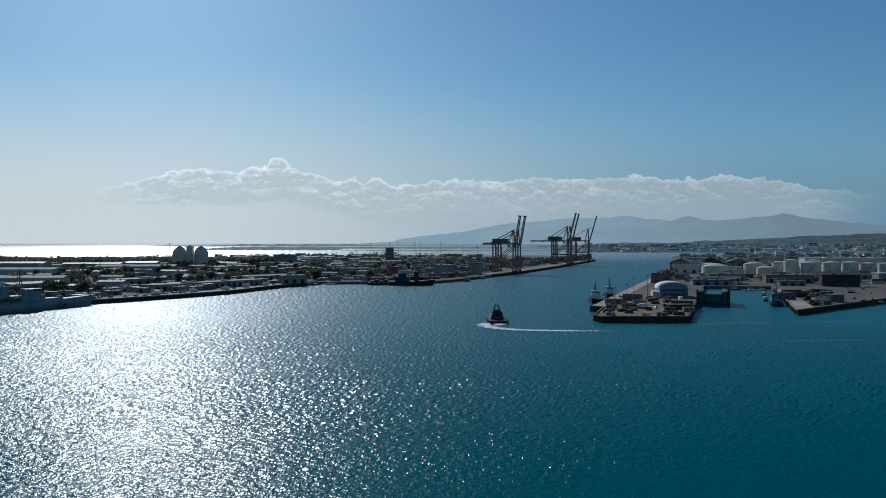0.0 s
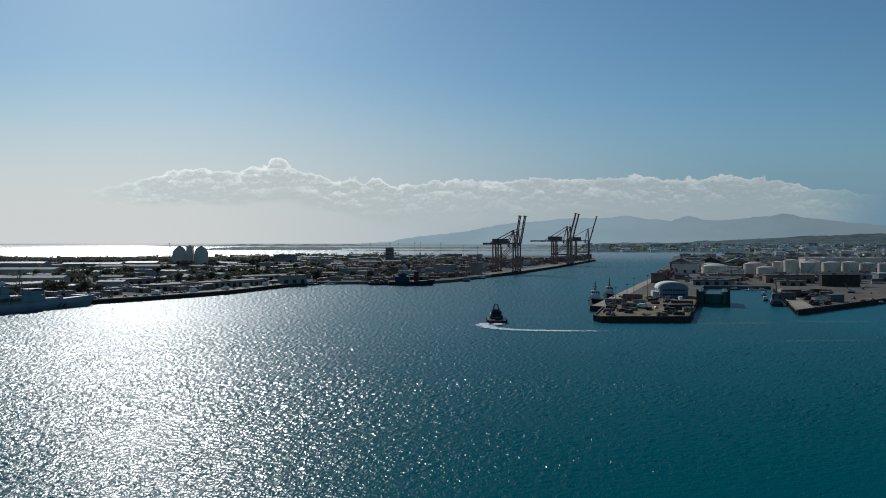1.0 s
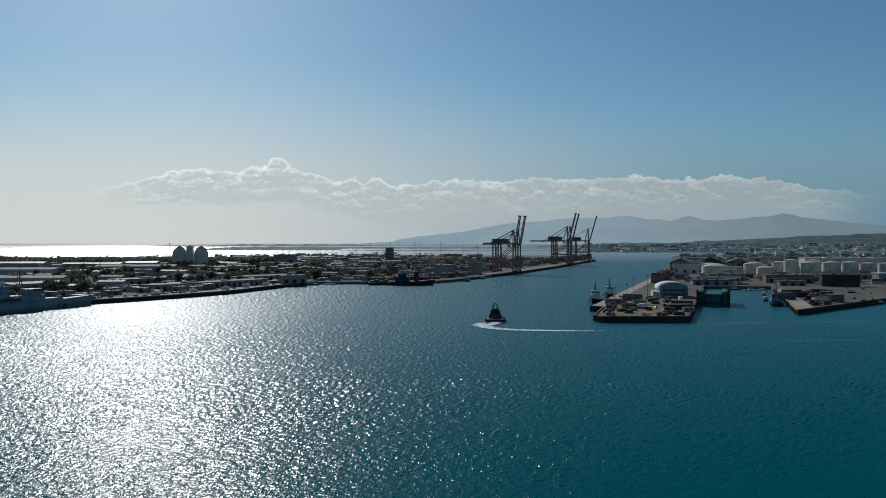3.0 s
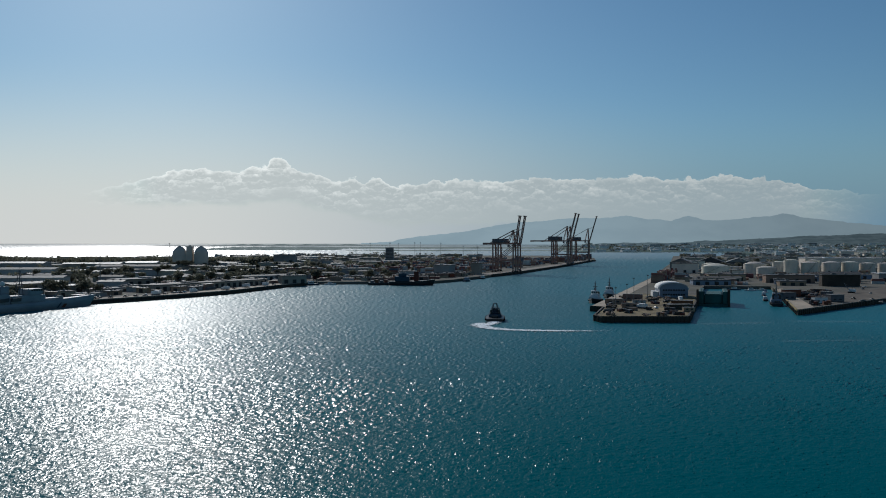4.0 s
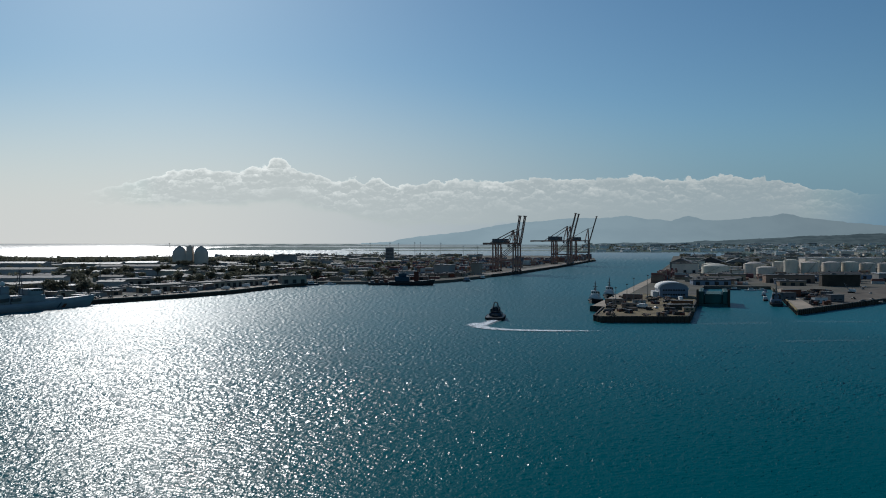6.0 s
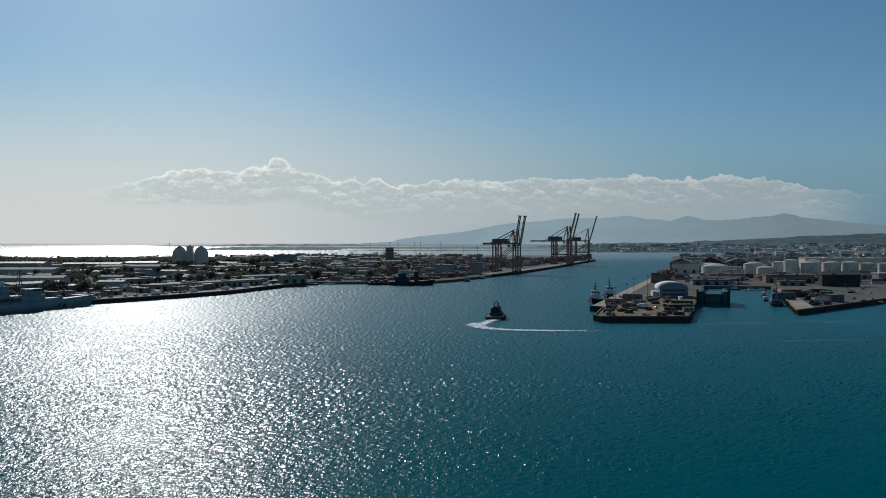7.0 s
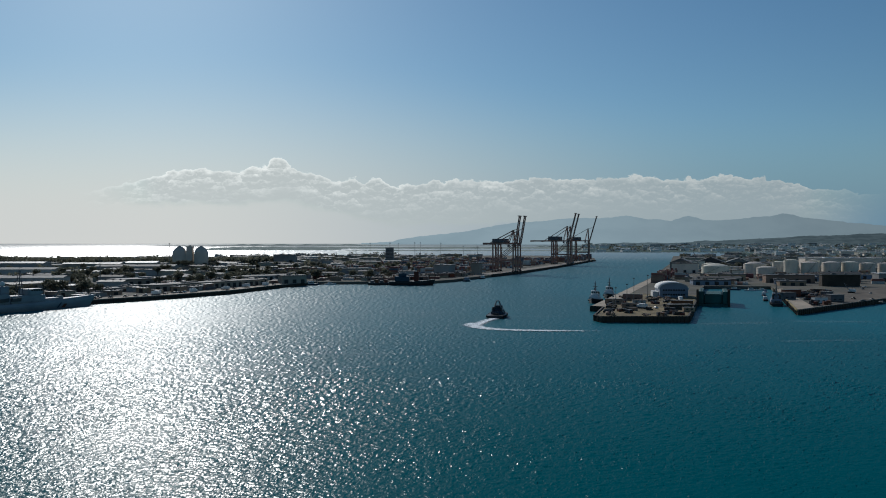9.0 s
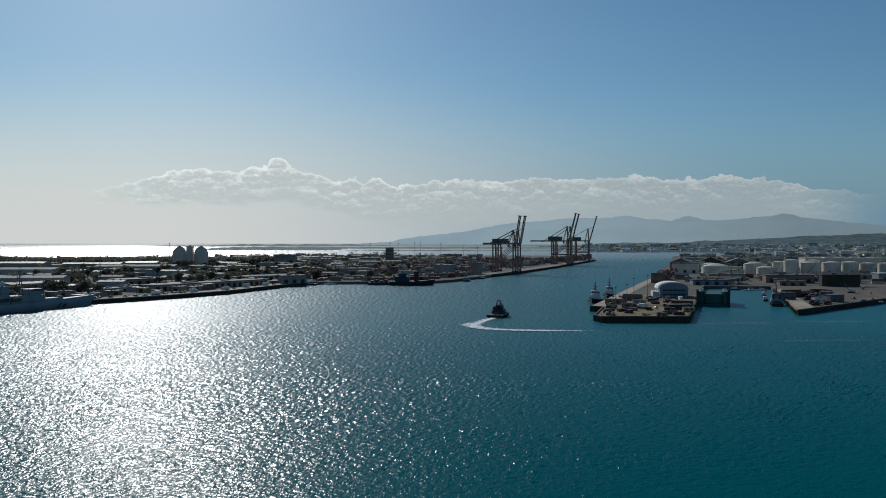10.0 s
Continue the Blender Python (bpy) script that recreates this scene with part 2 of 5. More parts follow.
# ---- mesh helpers ----
def empty(name, label, category, at=None, group="", kind=""):
    ob = new(name)
    ob.empty_display_size = 1.0
    if at is not None:
        ob.matrix_basis = at
    return tagged(ob, label, category, group, kind)


def part(name, bm, material, parent=None, label="", smooth=False):
    me = bpy.data.meshes.new(name)
    bmesh.ops.recalc_face_normals(bm, faces=bm.faces)
    bm.to_mesh(me)
    bm.free()
    if smooth:
        for p in me.polygons:
            p.use_smooth = True
    me.materials.append(material)
    ob = new(name, me)
    ob.parent = parent
    if label:
        tagged(ob, label)
    return ob


def share(name, me, parent, m):
    """One more object on the same mesh."""
    ob = new(name, me)
    ob.parent = parent
    ob.matrix_basis = m
    return ob


def box(bm, x0, x1, y0, y1, z0, z1, m=None):
    vs = [bm.verts.new(Vector((x, y, z)) if m is None else m @ Vector((x, y, z)))
          for z in (z0, z1) for x, y in ((x0, y0), (x1, y0), (x1, y1), (x0, y1))]
    for f in ((0, 3, 2, 1), (4, 5, 6, 7), (0, 1, 5, 4), (1, 2, 6, 5), (2, 3, 7, 6), (3, 0, 4, 7)):
        bm.faces.new([vs[i] for i in f])
    return bm


def beam(bm, a, b, w, h=None):
    """A square bar from a to b."""
    a, b = Vector(a), Vector(b)
    d = b - a
    q = d.to_track_quat("Z", "Y").to_matrix().to_4x4()
    h = w if h is None else h
    return box(bm, -w / 2, w / 2, -h / 2, h / 2, 0, d.length, Matrix.Translation(a) @ q)


def lathe(bm, rings, n=24, m=None):
    """Rings of (radius, z) turned round z, closed at both ends."""
    rows = []
    for r, z in rings:
        rows.append([bm.verts.new((m or Matrix()) @ Vector((r * math.cos(2 * math.pi * i / n), r * math.sin(2 * math.pi * i / n), z)))
                     for i in range(n)])
    for a, b in zip(rows, rows[1:]):
        for i in range(n):
            bm.faces.new((a[i], a[(i + 1) % n], b[(i + 1) % n], b[i]))
    bm.faces.new(rows[0][::-1]), bm.faces.new(rows[-1])
    return bm


def prism(bm, poly, z0, z1):
    """An upright slab over a plan outline."""
    lo = [bm.verts.new((x, y, z0)) for x, y in poly]
    hi = [bm.verts.new((x, y, z1)) for x, y in poly]
    bm.faces.new(lo[::-1]), bm.faces.new(hi)
    n = len(poly)
    for i in range(n):
        bm.faces.new((lo[i], lo[(i + 1) % n], hi[(i + 1) % n], hi[i]))
    return bm


def B():
    return bmesh.new()


# ---- water, land and distance ----
FAR0, FAR1, LIFT = 2600.0, 4900.0, 41.5


def sea_level(y):
    """The far sea climbs to the eye's horizon."""
    return 0.0 if y < FAR0 else LIFT * (y - FAR0) / (FAR1 - FAR0)


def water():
    """One sheet to the horizon; its short wave facets are sized to the camera's view, finer nearby."""
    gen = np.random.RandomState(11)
    # rows lie one camera pixel apart: 65250 / pixels below the horizon
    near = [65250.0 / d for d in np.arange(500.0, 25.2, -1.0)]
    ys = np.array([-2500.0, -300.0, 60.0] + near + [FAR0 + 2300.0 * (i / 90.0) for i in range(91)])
    nc = 860
    white = gen.normal(size=(len(ys) + 6, nc + 10))
    rows = []
    for j, y in enumerate(ys):
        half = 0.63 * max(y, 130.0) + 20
        xs = np.concatenate([[-4200.0], np.linspace(-half, half, nc), [4200.0]])
        zs = np.full(nc + 2, sea_level(y))
        dx = xs[2] - xs[1]
        if 3 <= j < len(ys) - 1:
            dy = ys[j + 1] - y
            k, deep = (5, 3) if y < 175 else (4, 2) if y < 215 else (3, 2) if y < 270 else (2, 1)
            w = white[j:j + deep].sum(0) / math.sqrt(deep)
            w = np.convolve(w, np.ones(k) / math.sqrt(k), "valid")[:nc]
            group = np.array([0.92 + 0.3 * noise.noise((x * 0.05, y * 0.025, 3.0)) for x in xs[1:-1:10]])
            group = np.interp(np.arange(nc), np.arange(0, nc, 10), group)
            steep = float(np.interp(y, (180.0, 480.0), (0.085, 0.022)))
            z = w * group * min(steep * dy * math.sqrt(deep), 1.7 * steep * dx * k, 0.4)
            z[0] = z[-1] = 0.0
            zs[1:-1] += z
        shift = gen.uniform(-0.5, 0.5, nc + 2) * dx * (1 if j >= 3 else 0)
        shift[:2] = shift[-2:] = 0.0
        rows.append(np.stack([xs + shift, np.full(nc + 2, y), zs], 1))
    verts = np.concatenate(rows)
    m = nc + 2
    faces = [(j * m + i, j * m + i + 1, (j + 1) * m + i + 1, (j + 1) * m + i) for j in range(len(ys) - 1) for i in range(m - 1)]
    me = bpy.data.meshes.new("water")
    me.from_pydata(verts.tolist(), [], faces)
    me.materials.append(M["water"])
    return tagged(new("water", me), "rippled blue-green harbour water glittering in the sun", "water", kind="structure")


def slab(name, poly, z0, z1, mat, label, category="ground"):
    return tagged(part(name, prism(B(), poly, z0, z1), mat), label, category, kind="structure")


def far_land(name, x0, x1, y0, y1, height, label, mat, seed, step=22.0):
    """Low ground on the far water with an uneven wooded top."""
    bm = B()
    n = max(3, int((x1 - x0) / step))
    rows = []
    for j, (y, k) in enumerate(((y0, 0.0), (y0 + 6, 0.55), ((y0 + y1) / 2, 1.0), (y1, 0.2))):
        row = []
        for i in range(n + 1):
            x = x0 + (x1 - x0) * i / n
            ends = min(1.0, 6.0 * i / n, 6.0 * (n - i) / n)
            h = height * k * ends * (0.65 + 0.7 * noise.noise((x * 0.018, seed + j * 0.3, 0)) + 0.3 * noise.noise((x * 0.09, seed, 1)))
            row.append(bm.verts.new((x, y, sea_level(y) - 0.5 + max(0.6, h))))
        rows.append(row)
    for a, b in zip(rows, rows[1:]):
        for i in range(n):
            bm.faces.new((a[i], a[i + 1], b[i + 1], b[i]))
    return tagged(part(name, bm, mat), label, "distant land", kind="structure")


def ridge(name, y, depth, outline, rough, mat, label, seed):
    """A far range: its crest follows a smooth outline, with spurs running down towards the shore."""
    bm = B()
    x0, x1 = outline[0][0], outline[-1][0]
    n, rows = 520, []
    for j in range(9):
        k = j / 8
        row = []
        for i in range(n + 1):
            x = x0 + (x1 - x0) * i / n
            h = float(np.interp(x, [p[0] for p in outline], [p[1] for p in outline]))
            spur = rough * noise.fractal((x * 0.006, k * 1.3, seed), 0.7, 2.0, 6)
            base = sea_level(y - depth) - 4
            z = base + (h - base + spur) * (k ** 0.8)
            row.append(bm.verts.new((x, y - depth * (1 - k), z)))
        rows.append(row)
    for a, b in zip(rows, rows[1:]):
        for i in range(n):
            bm.faces.new((a[i], a[i + 1], b[i + 1], b[i]))
    return tagged(part(name, bm, mat, smooth=True), label, "mountains", kind="structure")


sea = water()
LAND_Z = 3.0
SAND_ISLAND = [(-1900, 380), (-358, 380), (-260, 598), (-219, 658), (-189, 715), (-161, 823), (-137, 890), (-82, 896), (-15, 903),
               (10, 941), (64, 1080), (117, 1210), (203, 1468), (368, 2008), (378, 2030), (425, 2300), (300, 2900), (-200, 3100),
               (-620, 2600), (-1100, 2050), (-1900, 1900)]
EAST_BANK = [(97, 541), (104.5, 534), (87.5, 474), (89.5, 463), (139, 463), (176, 571), (256, 805), (318, 795), (306, 758), (221, 510), (340, 623),
             (700, 993), (2600, 2300), (2600, 2640), (742, 2640), (457, 1652), (248, 981)]
slab("ground", SAND_ISLAND, -4, LAND_Z, M["ground"], "flat island ground of asphalt, dirt and grass")
slab("ground", EAST_BANK, -4, LAND_Z, M["ground"], "flat paved harbour ground of asphalt and dirt")

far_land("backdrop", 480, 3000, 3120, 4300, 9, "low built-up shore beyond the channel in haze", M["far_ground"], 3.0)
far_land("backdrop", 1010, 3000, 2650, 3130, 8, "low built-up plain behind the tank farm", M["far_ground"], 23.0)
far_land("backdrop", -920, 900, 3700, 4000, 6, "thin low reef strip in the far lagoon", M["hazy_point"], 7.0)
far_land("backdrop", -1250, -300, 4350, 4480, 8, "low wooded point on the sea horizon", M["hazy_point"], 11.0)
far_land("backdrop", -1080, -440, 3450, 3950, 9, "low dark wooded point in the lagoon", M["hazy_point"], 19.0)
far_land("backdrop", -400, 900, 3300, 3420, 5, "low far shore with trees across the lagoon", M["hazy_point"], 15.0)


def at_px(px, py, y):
    """Plan x and height of a far outline point from its pixel in the camera's view, focal length 1450."""
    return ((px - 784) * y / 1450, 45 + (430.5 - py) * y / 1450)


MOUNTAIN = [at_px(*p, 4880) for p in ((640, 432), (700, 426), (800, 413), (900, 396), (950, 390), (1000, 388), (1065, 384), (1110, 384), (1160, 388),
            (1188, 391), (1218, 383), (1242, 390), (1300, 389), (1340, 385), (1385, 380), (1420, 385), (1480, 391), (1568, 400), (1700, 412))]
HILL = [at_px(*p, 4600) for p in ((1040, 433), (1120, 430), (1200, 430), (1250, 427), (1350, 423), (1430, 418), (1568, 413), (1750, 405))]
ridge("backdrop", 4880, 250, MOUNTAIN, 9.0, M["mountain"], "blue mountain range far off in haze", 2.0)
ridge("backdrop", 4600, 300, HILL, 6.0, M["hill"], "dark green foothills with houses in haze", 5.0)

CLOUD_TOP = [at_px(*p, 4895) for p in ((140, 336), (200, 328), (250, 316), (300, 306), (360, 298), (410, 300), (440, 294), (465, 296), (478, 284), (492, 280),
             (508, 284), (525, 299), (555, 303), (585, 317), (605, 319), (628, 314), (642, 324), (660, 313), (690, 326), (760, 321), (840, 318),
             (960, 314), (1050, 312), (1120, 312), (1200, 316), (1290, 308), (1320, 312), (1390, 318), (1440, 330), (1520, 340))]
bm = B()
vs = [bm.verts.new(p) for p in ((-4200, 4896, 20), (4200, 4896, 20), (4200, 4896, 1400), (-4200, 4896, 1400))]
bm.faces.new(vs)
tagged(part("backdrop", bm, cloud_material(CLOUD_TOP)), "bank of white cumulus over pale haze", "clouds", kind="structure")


# ---- gantry cranes ----
QUAY = math.degrees(math.atan2(0.316, 0.949))     # the terminal's quay runs this far from +y towards +x


def rail_line(bm, pts, h=1.0, r=0.06):
    for a, b in zip(pts, pts[1:]):
        beam(bm, Vector(a) + Vector((0, 0, h)), Vector(b) + Vector((0, 0, h)), r)
    for p in pts:
        beam(bm, p, Vector(p) + Vector((0, 0, h)), r)


def gantry_crane(x, y, span, girder, apex, boom_len, lean, back, width, label):
    """A ship-to-shore crane: local +x over the water, +y along the quay."""
    th = empty("gantry_crane", label, "crane", pose(x, y, LAND_Z, 0, 0, -QUAY), "cranes on the container quay")
    w = width / 2
    for lx, nm in ((0.0, "leg"), (-span, "leg")):
        for s in (-w, w):
            bm = B()
            beam(bm, (lx, s, 1.2), (lx, s * 0.9, girder), 2.3 if girder > 42 else 1.8)
            part(nm, bm, M["crane"], th)
        for s in (-w, w):
            bm = B()
            box(bm, lx - 0.9, lx + 0.9, s - 4, s + 4, 0.0, 1.6)
            part("bogie", bm, M["rubber"], th)
        bm = B()
        beam(bm, (lx, -w, 3), (lx, w, 3), 1.5)
        part("sill_beam", bm, M["crane"], th)
        bm = B()
        beam(bm, (lx, -w, girder), (lx, w, girder), 1.8)
        part("portal_beam", bm, M["crane"], th)
    for s in (-w, w):
        bm = B()
        beam(bm, (-span, s * 0.97, girder * 0.42), (0, s * 0.97, girder * 0.42), 1.6)
        part("tie_beam", bm, M["crane"], th)
        bm = B()
        beam(bm, (-span, s * 0.97, girder * 0.42), (-1, s * 0.95, girder - 1), 0.9)
        part("diagonal_brace", bm, M["crane"], th)
    for s in (-3.2, 3.2):
        bm = B()
        box(bm, -span - back, 2.5, s - 0.7, s + 0.7, girder, girder + 2.6)
        part("main_girder", bm, M["crane"], th)
    for i in range(9):
        bm = B()
        gx = -span - back + 1 + (span + back) * i / 8
        box(bm, gx - 0.3, gx + 0.3, -3.2, 3.2, girder + 0.4, girder + 1.2)
        part("cross_tie", bm, M["crane"], th)
    bm = B()
    if girder > 42:
        box(bm, -span - 8, -span + 12, -5.4, 5.4, girder + 2.6, girder + 10.2)
    else:
        box(bm, -span - 2, -span + 14, -4.6, 4.6, girder + 2.6, girder + 8.2)
    bmesh.ops.bevel(bm, geom=bm.edges[:], offset=0.3, segments=1, affect="EDGES")
    part("machinery_house", bm, M["crane_house"], th, "dark machinery house")
    bm = B()
    box(bm, -10, -7, -1.6, 1.6, girder - 3.4, girder - 0.2)
    part("operator_cab", bm, M["crane_house"], th)
    for s in (-4.5, 4.5):
        bm = B()
        beam(bm, (-0.5, s * 1.5, girder), (-1.5, s * 0.5, apex), 1.3)
        beam(bm, (-9.0, s * 1.3, girder + 2), (-2.0, s * 0.5, apex), 0.8)
        part("mast_frame", bm, M["crane"], th)
    bm = B()
    beam(bm, (-1.5, -3.4, apex), (-1.5, 3.4, apex), 1.6)
    part("mast_head", bm, M["crane"], th)
    for s in (-2.6, 2.6):
        bm = B()
        beam(bm, (-2, s, apex), (-span - back * 0.35, s, girder + 2.6), 0.6)
        part("back_stay", bm, M["crane"], th)
    a = radians(lean)
    tip = Vector((2.0 + boom_len * math.cos(a), 0, girder + 1.5 + boom_len * math.sin(a)))
    root = Vector((2.0, 0, girder + 1.5))
    for s in (-4.4, 4.4):
        bm = B()
        beam(bm, root + Vector((0, s, 0)), tip + Vector((0, s, 0)), 1.25 if girder > 42 else 0.85, 1.5)
        part("boom", bm, M["crane"], th)
    for i in range(1, 11):
        p = root.lerp(tip, i / 10)
        q = root.lerp(tip, (i - 1) / 10)
        bm = B()
        beam(bm, p + Vector((0, -4.4, 0)), p + Vector((0, 4.4, 0)), 0.5)
        beam(bm, q + Vector((0, -4.4 if i % 2 else 4.4, 0)), p + Vector((0, 4.4 if i % 2 else -4.4, 0)), 0.35)
        part("boom_lacing", bm, M["crane"], th)
    bm = B()
    box(bm, tip.x - 2.2, tip.x + 1.6, -5.2, 5.2, tip.z - 0.7, tip.z + 0.5)
    part("boom_tip", bm, M["crane"], th)
    bm = B()
    box(bm, -span - back, -span - back + 5, -4.4, 4.4, girder - 0.4, girder + 1.0)
    rail_line(bm, [(-span - back, -4.4, girder + 1), (-span - back, 4.4, girder + 1)], 1.2, 0.2)
    part("end_platform", bm, M["crane"], th)
    bm = B()
    for i in range(9):
        z0 = 4 + (girder - 8) * i / 9
        z1 = 4 + (girder - 8) * (i + 1) / 9
        y0, y1 = (w - 2.2, w + 2.2) if i % 2 else (w + 2.2, w - 2.2)
        beam(bm, (-span + 1.4, y0, z0), (-span + 1.4, y1, z1), 0.7)
    part("stairway", bm, M["crane"], th)
    for s in (-2.8, 2.8):
        bm = B()
        beam(bm, (-1.5, s, apex), root.lerp(tip, 0.55) + Vector((0, s, 0)), 0.4)
        part("boom_stay", bm, M["crane"], th)
    return th


SMALL = "dark steel container crane with its boom raised"
TALL = "tall dark steel container crane, boom raised high"
gantry_crane(103, 1182, 30, 40, 60, 40, 81, 16, 17, SMALL)
gantry_crane(113, 1216, 30, 40, 60, 41, 80, 16, 17, SMALL)
gantry_crane(248, 1626, 31, 45, 75, 56, 76, 44, 19, TALL)
gantry_crane(261, 1668, 31, 45, 75, 56, 76, 30, 19, TALL)
gantry_crane(347, 1950, 31, 46, 76, 60, 74, 58, 19, TALL)


# ---- the tug under way ----
def hull_mesh(bm, length, beam_w, depth, sheer=1.0, n=14, square=0.86):
    """A ship's hull along +y, waterline at z 0: rounded stern, raked bow."""
    rows = []
    for i in range(n + 1):
        k = i / n
        y = (k - 0.5) * length
        if k < 0.2:
            wf = square + (1 - square) * math.sin(k / 0.2 * math.pi / 2)
        else:
            wf = max(0.03, 1 - max(0, (k - 0.55) / 0.45) ** 2.2)
        top = depth + sheer * max(0, (k - 0.35) / 0.65) ** 2
        hw = beam_w / 2 * wf
        row = []
        for a, zz in ((0.55, -1.0), (0.86, 0.0), (0.98, top * 0.55), (1.0, top)):
            rake = (zz + 1.0) / (top + 1.0) * max(0, (k - 0.6) / 0.4) * length * 0.06
            row.append((hw * a, y + rake, zz))
        rows.append(row)
    left = [[bm.verts.new((-x, y, z)) for x, y, z in r] for r in rows]
    right = [[bm.verts.new((x, y, z)) for x, y, z in r] for r in rows]
    for side in (left, right):
        for a, b in zip(side, side[1:]):
            for i in range(3):
                bm.faces.new((a[i], a[i + 1], b[i + 1], b[i]))
    for a, b in zip(range(n), range(1, n + 1)):
        bm.faces.new((left[a][3], right[a][3], right[b][3], left[b][3]))
    bm.faces.new(left[0] + right[0][::-1])
    bm.faces.new(left[n] + right[n][::-1])
    return bm


def tug(name, at, hull_mat, house_mat, label, length=27.0, wide=10.6, group="tugs", pole=False):
    th = empty(name, label, "tugboat", at, group)
    part("hull", hull_mesh(B(), length, wide, 2.3, 1.8), hull_mat, th, "dark painted steel hull")
    tyre = None
    for i in range(13):
        k = i / 12
        y = (k - 0.5) * length * 0.9
        wf = 0.9 if k < 0.1 else max(0.1, 1 - max(0, (k - 0.55) / 0.45) ** 2.2)
        for s in (-1, 1):
            m = pose(s * (wide / 2 * wf + 0.12), y, 1.5 + 1.6 * max(0, k - .4), 0, 90, 0)
            if tyre is None:
                tyre = part("tyre_fender", lathe(B(), [(0.25, -0.3), (0.65, -0.3), (0.65, 0.3), (0.25, 0.3)], 10), M["rubber"], th)
                tyre.matrix_basis = m
            else:
                share("tyre_fender", tyre.data, th, m)
    bm = B()
    box(bm, -3.6, 3.6, -5.0, 7.0, 2.2, 5.0)
    bmesh.ops.bevel(bm, geom=bm.edges[:], offset=0.5, segments=2, affect="EDGES")
    house = part("deckhouse", bm, house_mat, th)
    bm = B()
    box(bm, -3.0, 3.0, -2.2, 4.6, 5.0, 6.2)
    bmesh.ops.bevel(bm, geom=bm.edges[:], offset=0.3, segments=1, affect="EDGES")
    part("upper_deck", bm, house_mat, th)
    bm = B()
    lathe(bm, [(2.6, 6.2), (2.7, 7.0), (2.5, 8.6), (2.7, 8.7), (2.5, 9.0)], 10, pose(0, 1.6, 0))
    pilot = part("wheelhouse", bm, house_mat, th)
    for i in range(10):
        a = 2 * math.pi * (i + 0.5) / 10
        bm = B()
        box(bm, -0.62, 0.62, -0.05, 0.05, 7.2, 8.4, pose(2.5 * math.cos(a), 1.6 + 2.5 * math.sin(a), 0, 0, 0, math.degrees(a) + 90))
        part("window", bm, M["glass"], pilot)
    for s in (-2.3, 2.3):
        bm = B()
        box(bm, s - 0.6, s + 0.6, -4.2, -2.4, 5.0, 8.0)
        bmesh.ops.bevel(bm, geom=bm.edges[:], offset=0.2, segments=1, affect="EDGES")
        part("funnel", bm, M["black"], th)
    bm = B()
    if pole:
        lathe(bm, [(0.75, 0.0), (0.55, 3.5), (0.22, 10.0)], 8, pose(0, -0.5, 6.2))
        beam(bm, (-1.7, -0.5, 12.0), (1.7, -0.5, 12.0), 0.4)
        box(bm, -0.9, 0.9, -1.1, 0.1, 9.6, 10.6)
        beam(bm, (-0.8, -0.5, 14.2), (0.8, -0.5, 14.2), 0.2)
        beam(bm, (0, -4.0, 6.2), (0, -0.6, 11.5), 0.18)
    else:
        for s in (-1.4, 1.4):
            beam(bm, (s * 1.6, -1.4, 6.2), (s * 0.55, -0.4, 12.6), 0.62)
            beam(bm, (s * 1.3, 0.8, 8.8), (s * 0.5, -0.2, 12.4), 0.4)
        beam(bm, (-0.95, -0.3, 12.6), (0.95, -0.3, 12.6), 0.7)
        beam(bm, (-1.5, -0.8, 9.4), (1.5, -0.8, 9.4), 0.4)
        beam(bm, (-1.0, -0.4, 10.2), (1.0, -0.4, 10.2), 0.22)
        beam(bm, (0, -0.2, 12.4), (0, -0.2, 13.6), 0.14)
    part("mast", bm, M["steel"], th)
    bm = B()
    lathe(bm, [(0.9, -1.3), (0.9, -1.2), (0.5, -1.1), (0.5, 1.1), (0.9, 1.2), (0.9, 1.3)], 14, Matrix.Translation((0, -7.2, 3.3)) @ pose(0, 0, 0, 0, 90, 0))
    part("towing_winch", bm, M["steel"], th)
    bm = B()
    for s in (-1.4, 1.4):
        beam(bm, (s, -9.6, 2.3), (s, -9.6, 4.0), 0.4)
    beam(bm, (-1.8, -9.6, 3.9), (1.8, -9.6, 3.9), 0.4)
    part("towing_bitt", bm, M["black"], th)
    bm = B()
    rail_line(bm, [(s * 3.4, y, 5.0) for s, y in ((-1, 6), (-1, 2), (-1, -2), (-1, -4.8), (1, -4.8), (1, -2), (1, 2), (1, 6))])
    part("railing", bm, M["steel"], th)
    return th


harbour_tug = tug("tugboat", pose(29.1, 460, 0), M["black"], M["navy"], "dark navy harbour tug under way trailing a white wake")

for ob in harbour_tug.children_recursive:
    if ob.name.startswith("tyre"):
        ob.location.x *= 1.02
        ob.location.z *= 0.77
    else:
        ob.data.transform(Matrix.Diagonal((1.02, 1.0, 0.77, 1.0)))


